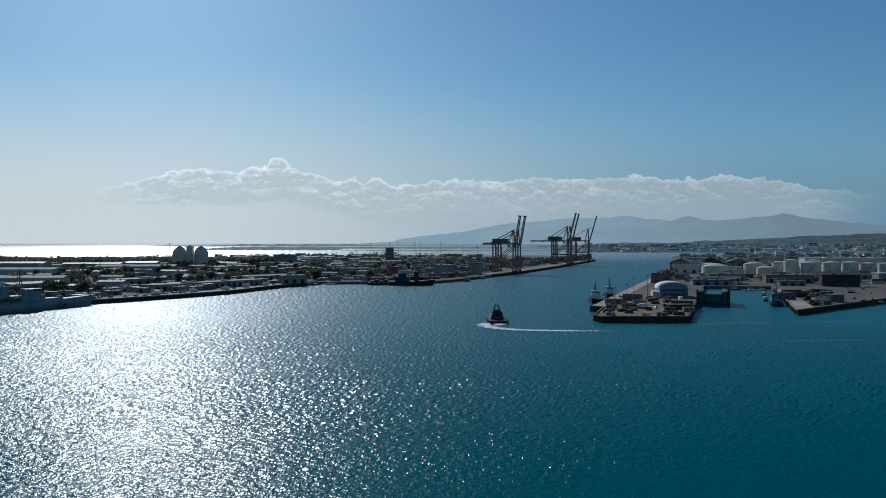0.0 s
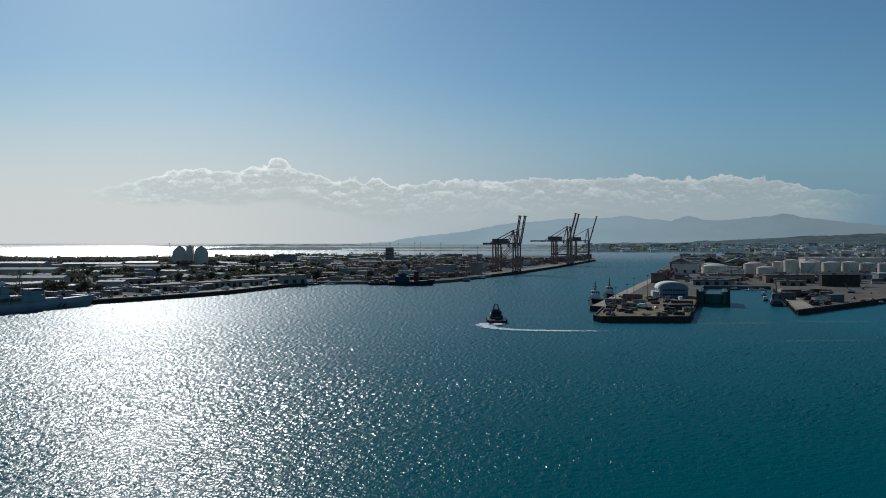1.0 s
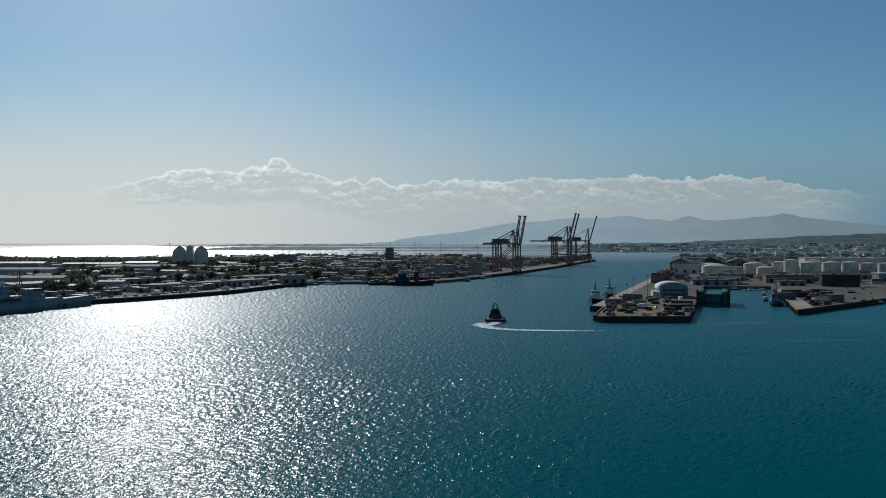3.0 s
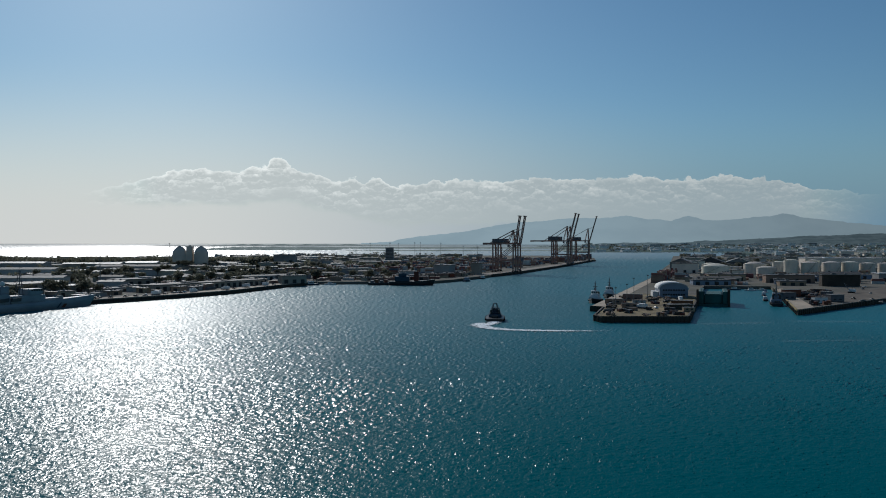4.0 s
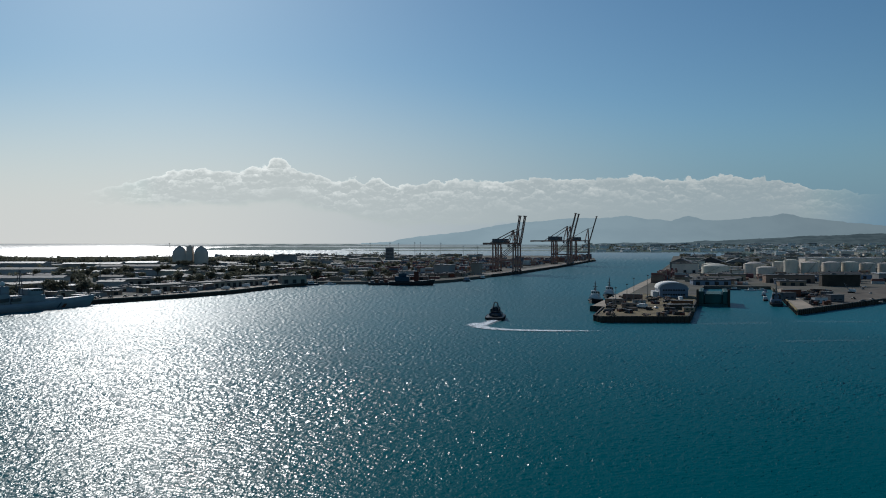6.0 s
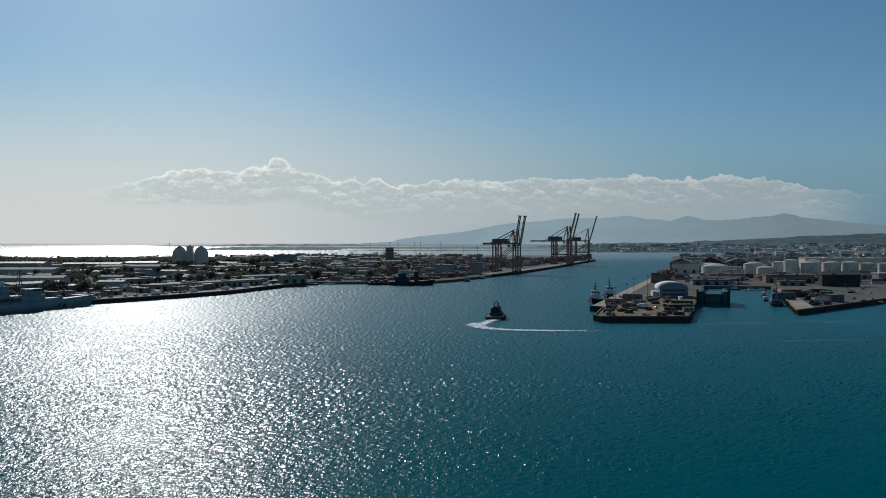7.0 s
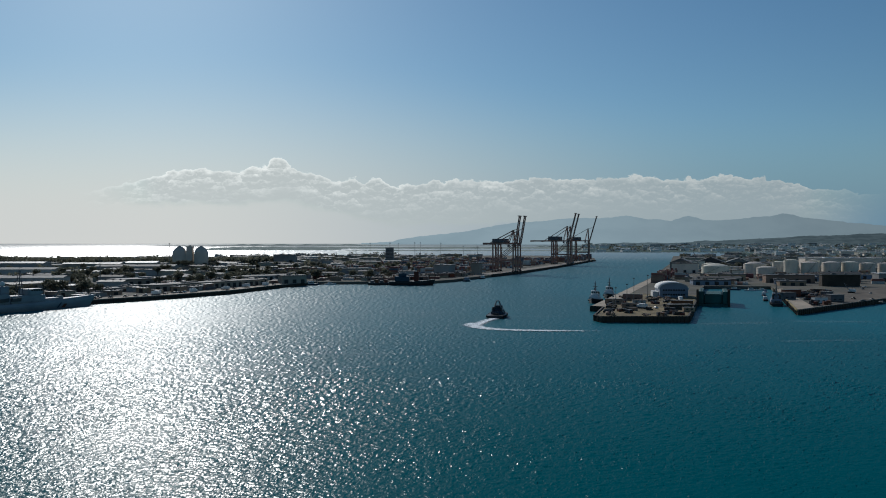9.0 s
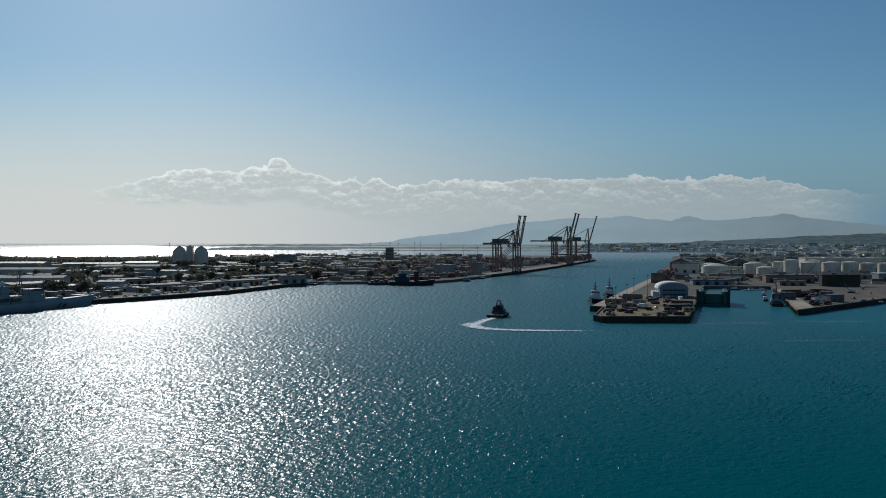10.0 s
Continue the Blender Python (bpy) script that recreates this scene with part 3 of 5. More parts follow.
# ---- wake: rigid foam pieces ----
def ribbon(name, pts, widths, z, label, mat="foam"):
    """A strip of broken foam along a line on the water."""
    bm = B()
    uv = bm.loops.layers.uv.new("UVMap")
    rows = []
    for i, (x, y) in enumerate(pts):
        a, b = Vector(pts[max(0, i - 1)]), Vector(pts[min(len(pts) - 1, i + 1)])
        d = (b - a).normalized()
        nrm = Vector((-d.y, d.x))
        w = widths[i] / 2
        rows.append([bm.verts.new((x + nrm.x * w * s, y + nrm.y * w * s, z)) for s in (-1, -0.33, 0.33, 1)])
    n = len(rows) - 1
    for i in range(n):
        for j in range(3):
            f = bm.faces.new((rows[i][j], rows[i][j + 1], rows[i + 1][j + 1], rows[i + 1][j]))
            for l, (u, v) in zip(f.loops, ((j / 3, i / n), ((j + 1) / 3, i / n), ((j + 1) / 3, (i + 1) / n), (j / 3, (i + 1) / n))):
                l[uv].uv = (u, v)
    return tagged(part(name, bm, M[mat]), label, "wake", "wake of the tug", "stuff")


def curve_points(pts, n):
    """A smooth line through a few points."""
    out = []
    for i in range(n + 1):
        k = i / n * (len(pts) - 1)
        j = min(int(k), len(pts) - 2)
        t = k - j
        p = [Vector(pts[max(0, min(len(pts) - 1, j + d))]) for d in (-1, 0, 1, 2)]
        out.append(tuple(0.5 * (2 * p[1] + (p[2] - p[0]) * t + (2 * p[0] - 5 * p[1] + 4 * p[2] - p[3]) * t * t
                                + (3 * p[1] - p[0] - 3 * p[2] + p[3]) * t ** 3)))
    return out


trail = ribbon("wake_trail", curve_points([(33, 463), (26.5, 458), (23.5, 450), (24.5, 440), (28, 431), (36, 424), (50, 419.5), (68, 417.5), (87, 418), (110, 421)], 60),
               [6.0 + 10.0 * min(1, i / 12) - 7.0 * max(0, (i - 18) / 42) for i in range(61)], 0.28, "thin curved line of white foam on the water", "trail_foam")
wash = []
for i in range(6):
    wash.append(ribbon("wake_wash", [(0.8 * math.sin(i), -10), (0, -5), (0.5 * math.cos(i), 0), (0, 5), (0, 10)], [9, 10, 9, 8, 6], 0.34 + 0.012 * i, "patch of churned white foam behind the tug"))
for pts, w in (([(-46, 534), (-30, 530), (-10, 529), (8, 531)], 9), ([(138, 452), (156, 455), (176, 459), (192, 466)], 10), ([(196, 470), (222, 466), (256, 468)], 10),
               ([(-44, 330), (-30, 329), (-14, 331)], 7), ([(150, 372), (176, 376), (204, 377)], 6), ([(40, 500), (60, 497), (84, 498)], 6)):
    ribbon("foam_streak", curve_points(pts, 16), [2.0 * w * (0.5 + 0.5 * math.sin(math.pi * (i + 0.5) / 17)) for i in range(17)], 0.3, "faint old foam streak on the water", "thin_foam")


# ---- buildings, tanks and yards ----
rng = random.Random(7)


def warehouse(x, y, w, d, h, turn, wall, roof, label, group="", rise=0.07, flat=False, doors=0, name="warehouse", z=LAND_Z):
    """A shed with its own walls, pitched or flat roof and roller doors on the side towards the water."""
    th = empty(name, label, "building", pose(x, y, z, 0, 0, turn), group)
    bm = B()
    box(bm, -w / 2, w / 2, -d / 2, d / 2, 0, h)
    part("wall", bm, wall, th)
    bm = B()
    o = 0.6
    if flat:
        box(bm, -w / 2 - o, w / 2 + o, -d / 2 - o, d / 2 + o, h + 0.004, h + 0.7)
        box(bm, -w * 0.22, -w * 0.1, -d * 0.2, d * 0.1, h + 0.7, h + 1.9)
        box(bm, w * 0.14, w * 0.2, -d * 0.1, d * 0.1, h + 0.7, h + 1.5)
    else:
        r = d * 0.5 * rise * 2
        a = [bm.verts.new(p) for p in ((-w / 2 - o, -d / 2 - o, h), (-w / 2 - o, 0, h + r), (-w / 2 - o, d / 2 + o, h))]
        b = [bm.verts.new(p) for p in ((w / 2 + o, -d / 2 - o, h), (w / 2 + o, 0, h + r), (w / 2 + o, d / 2 + o, h))]
        bm.faces.new((a[0], a[1], b[1], b[0])), bm.faces.new((a[1], a[2], b[2], b[1]))
        bm.faces.new((a[0], b[0], b[2], a[2])), bm.faces.new(a), bm.faces.new(b[::-1])
        for i in range(3):
            rx = -w * 0.3 + w * 0.3 * i
            box(bm, rx - 0.7, rx + 0.7, -0.7, 0.7, h + r - 0.3, h + r + 0.9)
    part("roof", bm, roof, th)
    if doors:
        me = None
        for i in range(doors):
            dx = -w / 2 + w * (i + 0.5) / doors
            if me is None:
                bm = B()
                box(bm, -2.0, 2.0, -0.12, 0.0, 0, min(4.2, h * 0.75))
                ob = part("roller_door", bm, M["glass"], th)
                me = ob.data
                ob.matrix_basis = pose(dx, -d / 2, 0)
            else:
                share("roller_door", me, th, pose(dx, -d / 2, 0))
    return th


def inside(x, y, poly):
    hit = False
    for (xa, ya), (xb, yb) in zip(poly, poly[1:] + poly[:1]):
        if (ya > y) != (yb > y) and x < (xb - xa) * (y - ya) / (yb - ya) + xa:
            hit = not hit
    return hit


TAKEN = []


def free(x, y, r):
    if any((x - a) ** 2 + (y - b) ** 2 < (r + c) ** 2 for a, b, c in TAKEN):
        return False
    TAKEN.append((x, y, r))
    return True


def shore_ok(x, y, m, poly):
    return all(inside(x + dx, y + dy, poly) for dx, dy in ((m, 0), (-m, 0), (0, m), (0, -m)))


# named buildings of the island
def block_tower():
    th = empty("office_tower", "grey slab office block standing above low sheds", "building", pose(-122, 1874, LAND_Z))
    bm = B()
    box(bm, -9, 9, -7, 7, 0, 31)
    box(bm, -9.4, 9.4, -7.4, 7.4, 31, 32)
    part("wall", bm, M["wall_grey"], th)
    bm = B()
    box(bm, -7.4, 7.4, -7.1, -6.9, 0, 1.4)
    win = None
    for i in range(9):
        m = pose(0, 0, 2.2 + 3.2 * i)
        if win is None:
            win = part("window", bm, M["glass"], th)
            win.matrix_basis = m
        else:
            share("window", win.data, th, m)
    TAKEN.append((-122, 1874, 16))


block_tower()
G = "sheds on the island"
for x, y, w, d, h, turn, wall, roof, label, flat, doors in (
        (2, 1062, 21, 26, 13.5, -18, "wall_grey", "roof_pale", "tall grey shed with a white flat roof", True, 2),
        (45, 1105, 12, 14, 15, -18, "wall_tan", "roof_dark", "dark narrow terminal building by the quay", True, 0),
        (-158, 858, 26, 18, 8.0, 26, "wall_tan", "roof_pale", "tan waterfront building with a pale flat roof", True, 3),
        (-222, 770, 138, 18, 5.2, 60, "wall_tan", "roof_pale", "very long low flat shed beside the quay road", True, 18),
        (-292, 846, 120, 22, 6.2, 60, "wall_tan", "roof_pale", "long low flat shed behind the quay sheds", True, 12),
        (-205, 938, 64, 16, 5.0, 50, "wall_grey", "roof_pale", "long low shed with a pale metal roof", False, 8),
        (-372, 742, 60, 20, 6.0, 66, "wall_tan", "roof_dark", "long dark-roofed shed behind the quay", False, 6),
        (-395, 790, 60, 26, 9.0, 10, "wall_grey", "roof_pale", "wide shed with a pale metal roof", False, 4),
        (-322, 700, 30, 14, 6.0, 24, "wall_tan", "roof_shiny", "small shed with a bright roof near the ship", False, 3),
        (-520, 1010, 90, 30, 10.0, 4, "wall_grey", "roof_pale", "large warehouse with a pale metal roof", False, 6),
        (-440, 1180, 110, 32, 9.0, 6, "wall_grey", "roof_pale", "very long warehouse with a pale roof", False, 8),
        (-487, 1330, 48, 32, 10.5, 8, "wall_tan", "roof_shiny", "tall warehouse with a bright sloping roof", False, 4),
        (-566, 1326, 90, 22, 9.0, 8, "wall_tan", "roof_shiny", "very long warehouse with a bright metal roof", False, 5),
        (-640, 1240, 80, 30, 12.0, 2, "wall_grey", "roof_shiny", "wide warehouse with a bright roof", False, 4),
        (-120, 1065, 46, 24, 9.0, 15, "wall_grey", "roof_pale", "blue-grey shed with a pale roof", True, 3),
        (-300, 1560, 40, 26, 20.0, 0, "wall_grey", "roof_dark", "square dark building above the trees", True, 0)):
    if w > 100:
        for k in (-0.4, -0.2, 0.0, 0.2, 0.4):
            TAKEN.append((x + w * k * math.cos(radians(turn)), y + w * k * math.sin(radians(turn)), d * 0.75))
    else:
        TAKEN.append((x, y, max(w, d) * 0.5))
    warehouse(x, y, w, d, h, turn, M[wall], M[roof], label, G, flat=flat, doors=doors)


def digester(x, y, r, h):
    th = empty("digester_tank", "large beige dome-topped digester tank with a roof cap", "tank", pose(x, y, LAND_Z), "treatment plant tanks")
    bm = lathe(B(), [(r, 0), (r, h * 0.3), (r, h * 0.6), (r * 0.95, h * 0.7), (r * 0.8, h * 0.81), (r * 0.58, h * 0.9), (r * 0.3, h * 0.965), (r * 0.12, h * 0.985)], 32)
    part("shell", bm, M["pale_tank"], th, smooth=True)
    part("roof_cap", lathe(B(), [(r * 0.2, h * 0.95), (r * 0.2, h), (r * 0.1, h * 1.02)], 12), M["wall_grey"], th)
    bm = B()
    rail_line(bm, [(r * 0.58 * math.cos(a), r * 0.58 * math.sin(a), h * 0.9) for a in [math.pi * i / 8 for i in range(17)]], 1.2, 0.15)
    part("railing", bm, M["steel"], th)
    TAKEN.append((x, y, r + 4))


digester(-482, 1500, 13, 36.5)
digester(-443, 1500, 13, 36.5)
th = empty("stair_tower", "square concrete tower between the digester tanks", "tower", pose(-463.5, 1501, LAND_Z))
bm = B()
box(bm, -5.4, 5.4, -5, 5, 0, 35)
box(bm, -5.8, 5.8, -5.4, 5.4, 35, 36)
box(bm, -2, 2, -2, 2, 36, 38)
part("wall", bm, M["pale_tank"], th)
TAKEN.append((-463, 1501, 9))


def mast(x, y, h, label, arms=2, r=0.35, name="light_mast", cat="mast", z=LAND_Z, group="masts"):
    th = empty(name, label, cat, pose(x, y, z, 0, 0, rng.uniform(-40, 40)), group)
    part("pole", lathe(B(), [(r * 1.6, 0), (r, h * 0.4), (r * 0.6, h)], 8), M["steel"], th)
    for i in range(arms):
        bm = B()
        w = 1.9 if h > 25 else 0.7
        box(bm, -w, w, -0.3, 0.3, h - 1.1 - 1.6 * i, h - 0.6 - 1.6 * i)
        part("lamp_bar", bm, M["crane_house"], th)


mast(-342, 817, 38.5, "tall thin radio mast beside the sheds", 0, 0.45, "radio_mast")
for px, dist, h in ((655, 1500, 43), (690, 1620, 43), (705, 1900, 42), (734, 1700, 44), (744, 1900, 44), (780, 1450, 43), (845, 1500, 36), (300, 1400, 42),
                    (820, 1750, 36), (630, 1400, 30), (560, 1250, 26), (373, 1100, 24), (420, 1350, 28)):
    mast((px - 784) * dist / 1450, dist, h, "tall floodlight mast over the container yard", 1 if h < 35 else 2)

# ---- containers ----
CONT = ["cont_red", "cont_blue", "cont_white", "cont_brown", "cont_brown", "cont_red"]
cont_mesh = {}


def container_mesh(key):
    if key not in cont_mesh:
        side = []
        for i in range(9):
            yy = -6.05 + 12.1 * i / 9
            side += [(1.2, yy), (1.2, yy + 0.5), (1.15, yy + 0.6), (1.15, yy + 1.2)]
        side.append((1.2, 6.05))
        bm = prism(B(), side + [(-x, y) for x, y in reversed(side)], 0.0, 2.58)
        me = bpy.data.meshes.new("container")
        bmesh.ops.recalc_face_normals(bm, faces=bm.faces)
        bm.to_mesh(me)
        bm.free()
        me.materials.append(M[key])
        cont_mesh[key] = me
    return cont_mesh[key]


def stack(x, y, turn, wide, high, label, group, keys=CONT, fill=0.8):
    th = empty("container_stack", label, "containers", pose(x, y, LAND_Z, 0, 0, turn), group)
    for i in range(wide):
        n = max(1, high - (rng.random() > fill) - (rng.random() > fill))
        for j in range(n):
            share("container", container_mesh(rng.choice(keys)), th, pose((i - (wide - 1) / 2) * 2.6, rng.uniform(-0.15, 0.15), 2.6 * j))
    TAKEN.append((x, y, max(wide * 1.3, 6)))


STK = "stacked steel shipping containers in faded mixed colours"
for row in range(23):
    for k in range(9):
        y = 1112 + row * 39 + rng.uniform(-6, 6)
        x = 64 + (y - 1080) * 0.32 - 42 - k * 31 - rng.uniform(0, 9)
        if rng.random() < 0.82 and shore_ok(x, y, 16, SAND_ISLAND):
            stack(x, y, -QUAY + 90 * (rng.random() < 0.6), rng.choice((4, 5, 6)), rng.choice((2, 3, 3, 4)), STK, "containers on the terminal")
for k in range(9):
    y = 868 + k * 32
    stack(100 + (y - 548) * 0.347 + 16, y, -QUAY + (90 if k % 3 == 0 else 0), 4, 4 if k < 5 else 3, "rust-red shipping containers stacked by the pier edge", "containers on the pier",
          ("cont_red", "cont_brown", "cont_red"), 0.7)

# ---- east bank ----
TANKS = ((359, 1078, 18, 11.0, 4.4), (422, 1110, 14, 13.5, 3.4), (413, 1046, 12, 10.5, 2.4), (375, 1150, 11, 12, 2.5), (453, 1066, 9, 19.5, 1.6), (474, 1059, 10.5, 16.2, 2.2),
         (502, 1059, 11.5, 16.4, 2.2), (497, 1100, 8, 18.5, 1.8), (526, 1059, 10.5, 16.8, 2.0), (550, 1062, 10, 15.5, 1.6), (573, 1060, 9.5, 15.5, 1.6), (466, 1136, 9, 15.5, 1.5))
for x, y, r, h, rise in TANKS:
    th = empty("storage_tank", "cream fuel storage tank with a low domed roof" if h > 12 else "wide cream storage tank with a shallow domed roof", "tank", pose(x, y, LAND_Z, 0, 0, rng.uniform(0, 360)), "tank farm")
    part("shell", lathe(B(), [(r + 0.3, 0), (r, 0.4), (r, h), (r + 0.15, h + 0.05), (r + 0.15, h + 0.3)], 40), M["cream"], th, smooth=False)
    part("roof", lathe(B(), [(r, h + 0.1), (r * 0.8, h + rise * 0.36), (r * 0.5, h + rise * 0.75), (r * 0.2, h + rise * 0.96), (0.4, h + rise)], 40), M["cream"], th, smooth=True)
    bm = B()
    for i in range(20):
        a = 0.06 * i
        z = h * (i + 1) / 20
        box(bm, r + 0.05, r + 1.0, -0.7, 0.7, z - 0.25, z, pose(0, 0, 0, 0, 0, math.degrees(a)))
    part("stair", bm, M["steel"], th)
    bm = B()
    rail_line(bm, [(r * math.cos(a), r * math.sin(a), h + 0.2) for a in [2 * math.pi * i / 20 for i in range(21)]], 1.1, 0.12)
    part("railing", bm, M["steel"], th)
    TAKEN.append((x, y, r + 1))

G = "sheds on the east bank"
for x, y, w, d, h, turn, wall, roof, label, flat, doors, rise in (
        (364, 1250, 60, 31, 13.0, 71, "roof_dark", "roof_dark", "dark gabled warehouse with a steep roof", False, 0, 0.2),
        (454, 1390, 60, 46, 10.0, 71, "roof_dark", "roof_dark", "dark gabled warehouse with a broad roof", False, 0, 0.2),
        (505, 1400, 60, 40, 10.0, 71, "roof_dark", "roof_pale", "grey gabled warehouse with a pale roof", False, 0, 0.18),
        (343, 1160, 36, 24, 13.0, -18, "cream", "roof_pale", "cream flat-roofed building beside the tanks", True, 3, 0),
        (296, 880, 44, 16, 5.0, -10, "wall_tan", "roof_pale", "low brown shed behind the slip", False, 5, 0.1),
        (270, 828, 37, 15, 4.6, -4, "blue_wall", "roof_pale", "low pale shed with a broad flat roof", True, 4, 0),
        (440, 908, 40, 14, 8.5, -4, "wall_tan", "roof_dark", "low dark shed near the slip", False, 3, 0.14),
        (405, 905, 52, 10, 4.2, -6, "blue_wall", "roof_dark", "long low blue-grey shed", True, 6, 0),
        (366, 868, 50, 12, 8.0, -4, "cont_brown", "roof_dark", "long dark brown shed before the tank farm", True, 4, 0),
        (316, 916, 40, 14, 7.0, -4, "cont_brown", "roof_dark", "brown shed behind the slip", True, 4, 0),
        (345, 812, 26, 9, 4.0, 0, "cont_brown", "roof_dark", "dark low workshop beside the quay", True, 3, 0),
        (387, 800, 36, 8, 11.0, -3, "pier_timber", "roof_dark", "long dark screen shed in the yard", True, 0, 0),
        (500, 890, 60, 14, 9.0, 0, "wall_grey", "white", "long shed with a white roof edge", True, 5, 0),
        (470, 960, 70, 16, 5.0, -5, "blue_wall", "roof_pale", "low blue-grey building before the tanks", True, 7, 0),
        (600, 1240, 110, 30, 19.0, -5, "cream", "white", "very long white building behind the tanks", True, 9, 0)):
    TAKEN.append((x, y, max(w, d) * 0.5))
    warehouse(x, y, w, d, h, turn, M[wall], M[roof], label, G, flat=flat, doors=doors, rise=rise or 0.1)


def vault_hall():
    """A broad hall: upright walls, a segmental barrel roof and arched end walls."""
    th = empty("vault_hall", "hall with a white barrel roof and grey-blue walls", "building", pose(180, 646, LAND_Z, 0, 0, -8))
    w, d, h, rise, n = 10.6, 15.0, 6.2, 5.0, 18
    arc = [(w * math.cos(math.pi * (1 - i / n)), h + rise * math.sin(math.pi * i / n) ** 0.8) for i in range(n + 1)]
    bm = B()
    for y in (-d, d):
        vs = [bm.verts.new((x, y, z)) for x, z in [(-w, 0)] + arc + [(w, 0)]]
        bm.faces.new(vs)
        if y < 0:
            first = vs
    for a, b in ((0, 1), (len(first) - 2, len(first) - 1)):
        p, q = first[a].co, first[b].co
        bm.faces.new([bm.verts.new(c) for c in ((p.x, -d, p.z), (q.x, -d, q.z), (q.x, d, q.z), (p.x, d, p.z))])
    part("wall", bm, M["blue_wall"], th)
    bm = B()
    k = 1.05
    rows = [[bm.verts.new((x * s, y, h + (z - h) * s + 0.05)) for x, z in arc] for y, s in ((-d - 0.9, 1.0), (-d - 0.9, k), (d + 0.9, k), (d + 0.9, 1.0))]
    for a, b in zip(rows, rows[1:] + rows[:1]):
        for i in range(n):
            bm.faces.new((a[i], a[i + 1], b[i + 1], b[i]))
    part("roof", bm, M["dome"], th, "white barrel roof", True)
    win = None
    for row in range(2):
        for i in range(9):
            m = pose(-7.6 + 1.9 * i, -d, 1.6 + 3.4 * row)
            if win is None:
                win = part("window", box(B(), -0.7, 0.7, -0.1, 0.06, 0, 1.3), M["glass"], th)
                win.matrix_basis = m
            else:
                share("window", win.data, th, m)
    for s in (-1, 1):
        part("door", box(B(), s * 4 - 1.4, s * 4 + 1.4, -d - 0.14, -d, 0, 1.5), M["white"], th)
    part("lean_to", box(B(), -w - 4.5, -w, -d * 0.6, d * 0.4, 0, 4.2), M["white"], th, "low white annexe")


vault_hall()

# yard surfaces and quay edges
slab("pavement", [(98.5, 543), (105.6, 535), (88.6, 474), (90.4, 464), (138, 464), (176, 575), (205, 660), (150, 690)], LAND_Z, LAND_Z + 0.06, M["dry_earth"], "dry brown earth yard on the pier")
slab("pavement", [(312, 752), (306, 756), (223, 514), (242, 533)], LAND_Z, LAND_Z + 0.06, M["pale_road"], "pale concrete apron along the pier edge")
slab("pavement", [(223, 514), (339, 624.5), (640, 930), (600, 960), (330, 690), (246, 560)], LAND_Z, LAND_Z + 0.05, M["yard"], "bare dusty yard on the pier")
# paler colour stands in for sunlight that the sheds block on this road
slab("pavement", [(-358, 384), (-261, 600), (-220, 660), (-190, 717), (-162, 825), (-138, 892), (-150, 896), (-177, 832), (-206, 724), (-236, 668), (-277, 606), (-373, 390)],
     LAND_Z, LAND_Z + 0.06, M["pale_road"], "concrete quay road along the water, paled as if sunlit")
slab("pavement", [(62, 1082), (115, 1212), (201, 1470), (366, 2010), (344, 2010), (180, 1476), (94, 1218), (42, 1090)], LAND_Z, LAND_Z + 0.06, M["concrete"],
     "wide concrete apron under the container cranes")


slab("pavement", [(98, 543), (248, 978), (257, 975), (107, 540)], LAND_Z + 0.06, LAND_Z + 0.12, M["pale_road"], "pale worn road along the pier's channel side")


def edge_wall(pts, label, width=1.0, h=0.9, mat="concrete"):
    bm = B()
    for (xa, ya), (xb, yb) in zip(pts, pts[1:]):
        beam(bm, (xa, ya, LAND_Z + h / 2 - 0.2), (xb, yb, LAND_Z + h / 2 - 0.2), width, h)
    return tagged(part("trim", bm, M[mat]), label, "quay edge", kind="structure")


edge_wall([(97.4, 541), (104.7, 534), (87.8, 474), (89.7, 463.3), (138.8, 463.3), (176, 571), (256, 804)], "dark timber kerb round the pier head", 0.9, 0.9, "pier_timber")
edge_wall([(306, 757), (221, 511)], "faded yellow kerb along the pier apron", 0.9, 0.8, "yellow")
edge_wall([(221.6, 511.4), (340, 624), (640, 932)], "pale concrete kerb along the pier", 0.9, 0.8)
edge_wall([(64, 1081), (117, 1211), (203, 1469), (368, 2008)], "dark timber fender kerb of the terminal quay", 1.2, 1.0, "pier_timber")
edge_wall([(-358, 381), (-260, 599), (-219, 659), (-189, 716), (-161, 824), (-137, 891)], "concrete kerb of the island quay", 0.9, 0.8)

# dark timber facing of the quay sides
for pts, label in (([(97, 540.8), (104.4, 533.6), (87.3, 474), (89.4, 462.9), (139.1, 462.9), (176.1, 571), (256, 803)], "dark timber facing of the pier head"),
                   ([(305.8, 757), (220.8, 509.8), (340, 622.8), (640, 931)], "dark timber facing along the pier"),
                   ([(-358, 380), (-259.8, 597.8), (-218.8, 657.8), (-188.8, 714.8), (-160.8, 822.8), (-137, 889)], "dark facing of the island quay"),
                   ([(64.2, 1079.5), (117.2, 1209.5), (203.2, 1467.5), (368.3, 2007.5), (378.3, 2029)], "dark facing of the terminal quay")):
    bm = B()
    for (xa, ya), (xb, yb) in zip(pts, pts[1:]):
        L = math.hypot(xb - xa, yb - ya)
        box(bm, -0.2, 0.2, 0, L, -1.5, LAND_Z - 0.15, Matrix.Translation((xa, ya, 0)) @ pose(0, 0, 0, 0, 0, -math.degrees(math.atan2(xb - xa, yb - ya))))
    tagged(part("trim", bm, M["pier_timber"]), label, "quay facing", kind="structure")

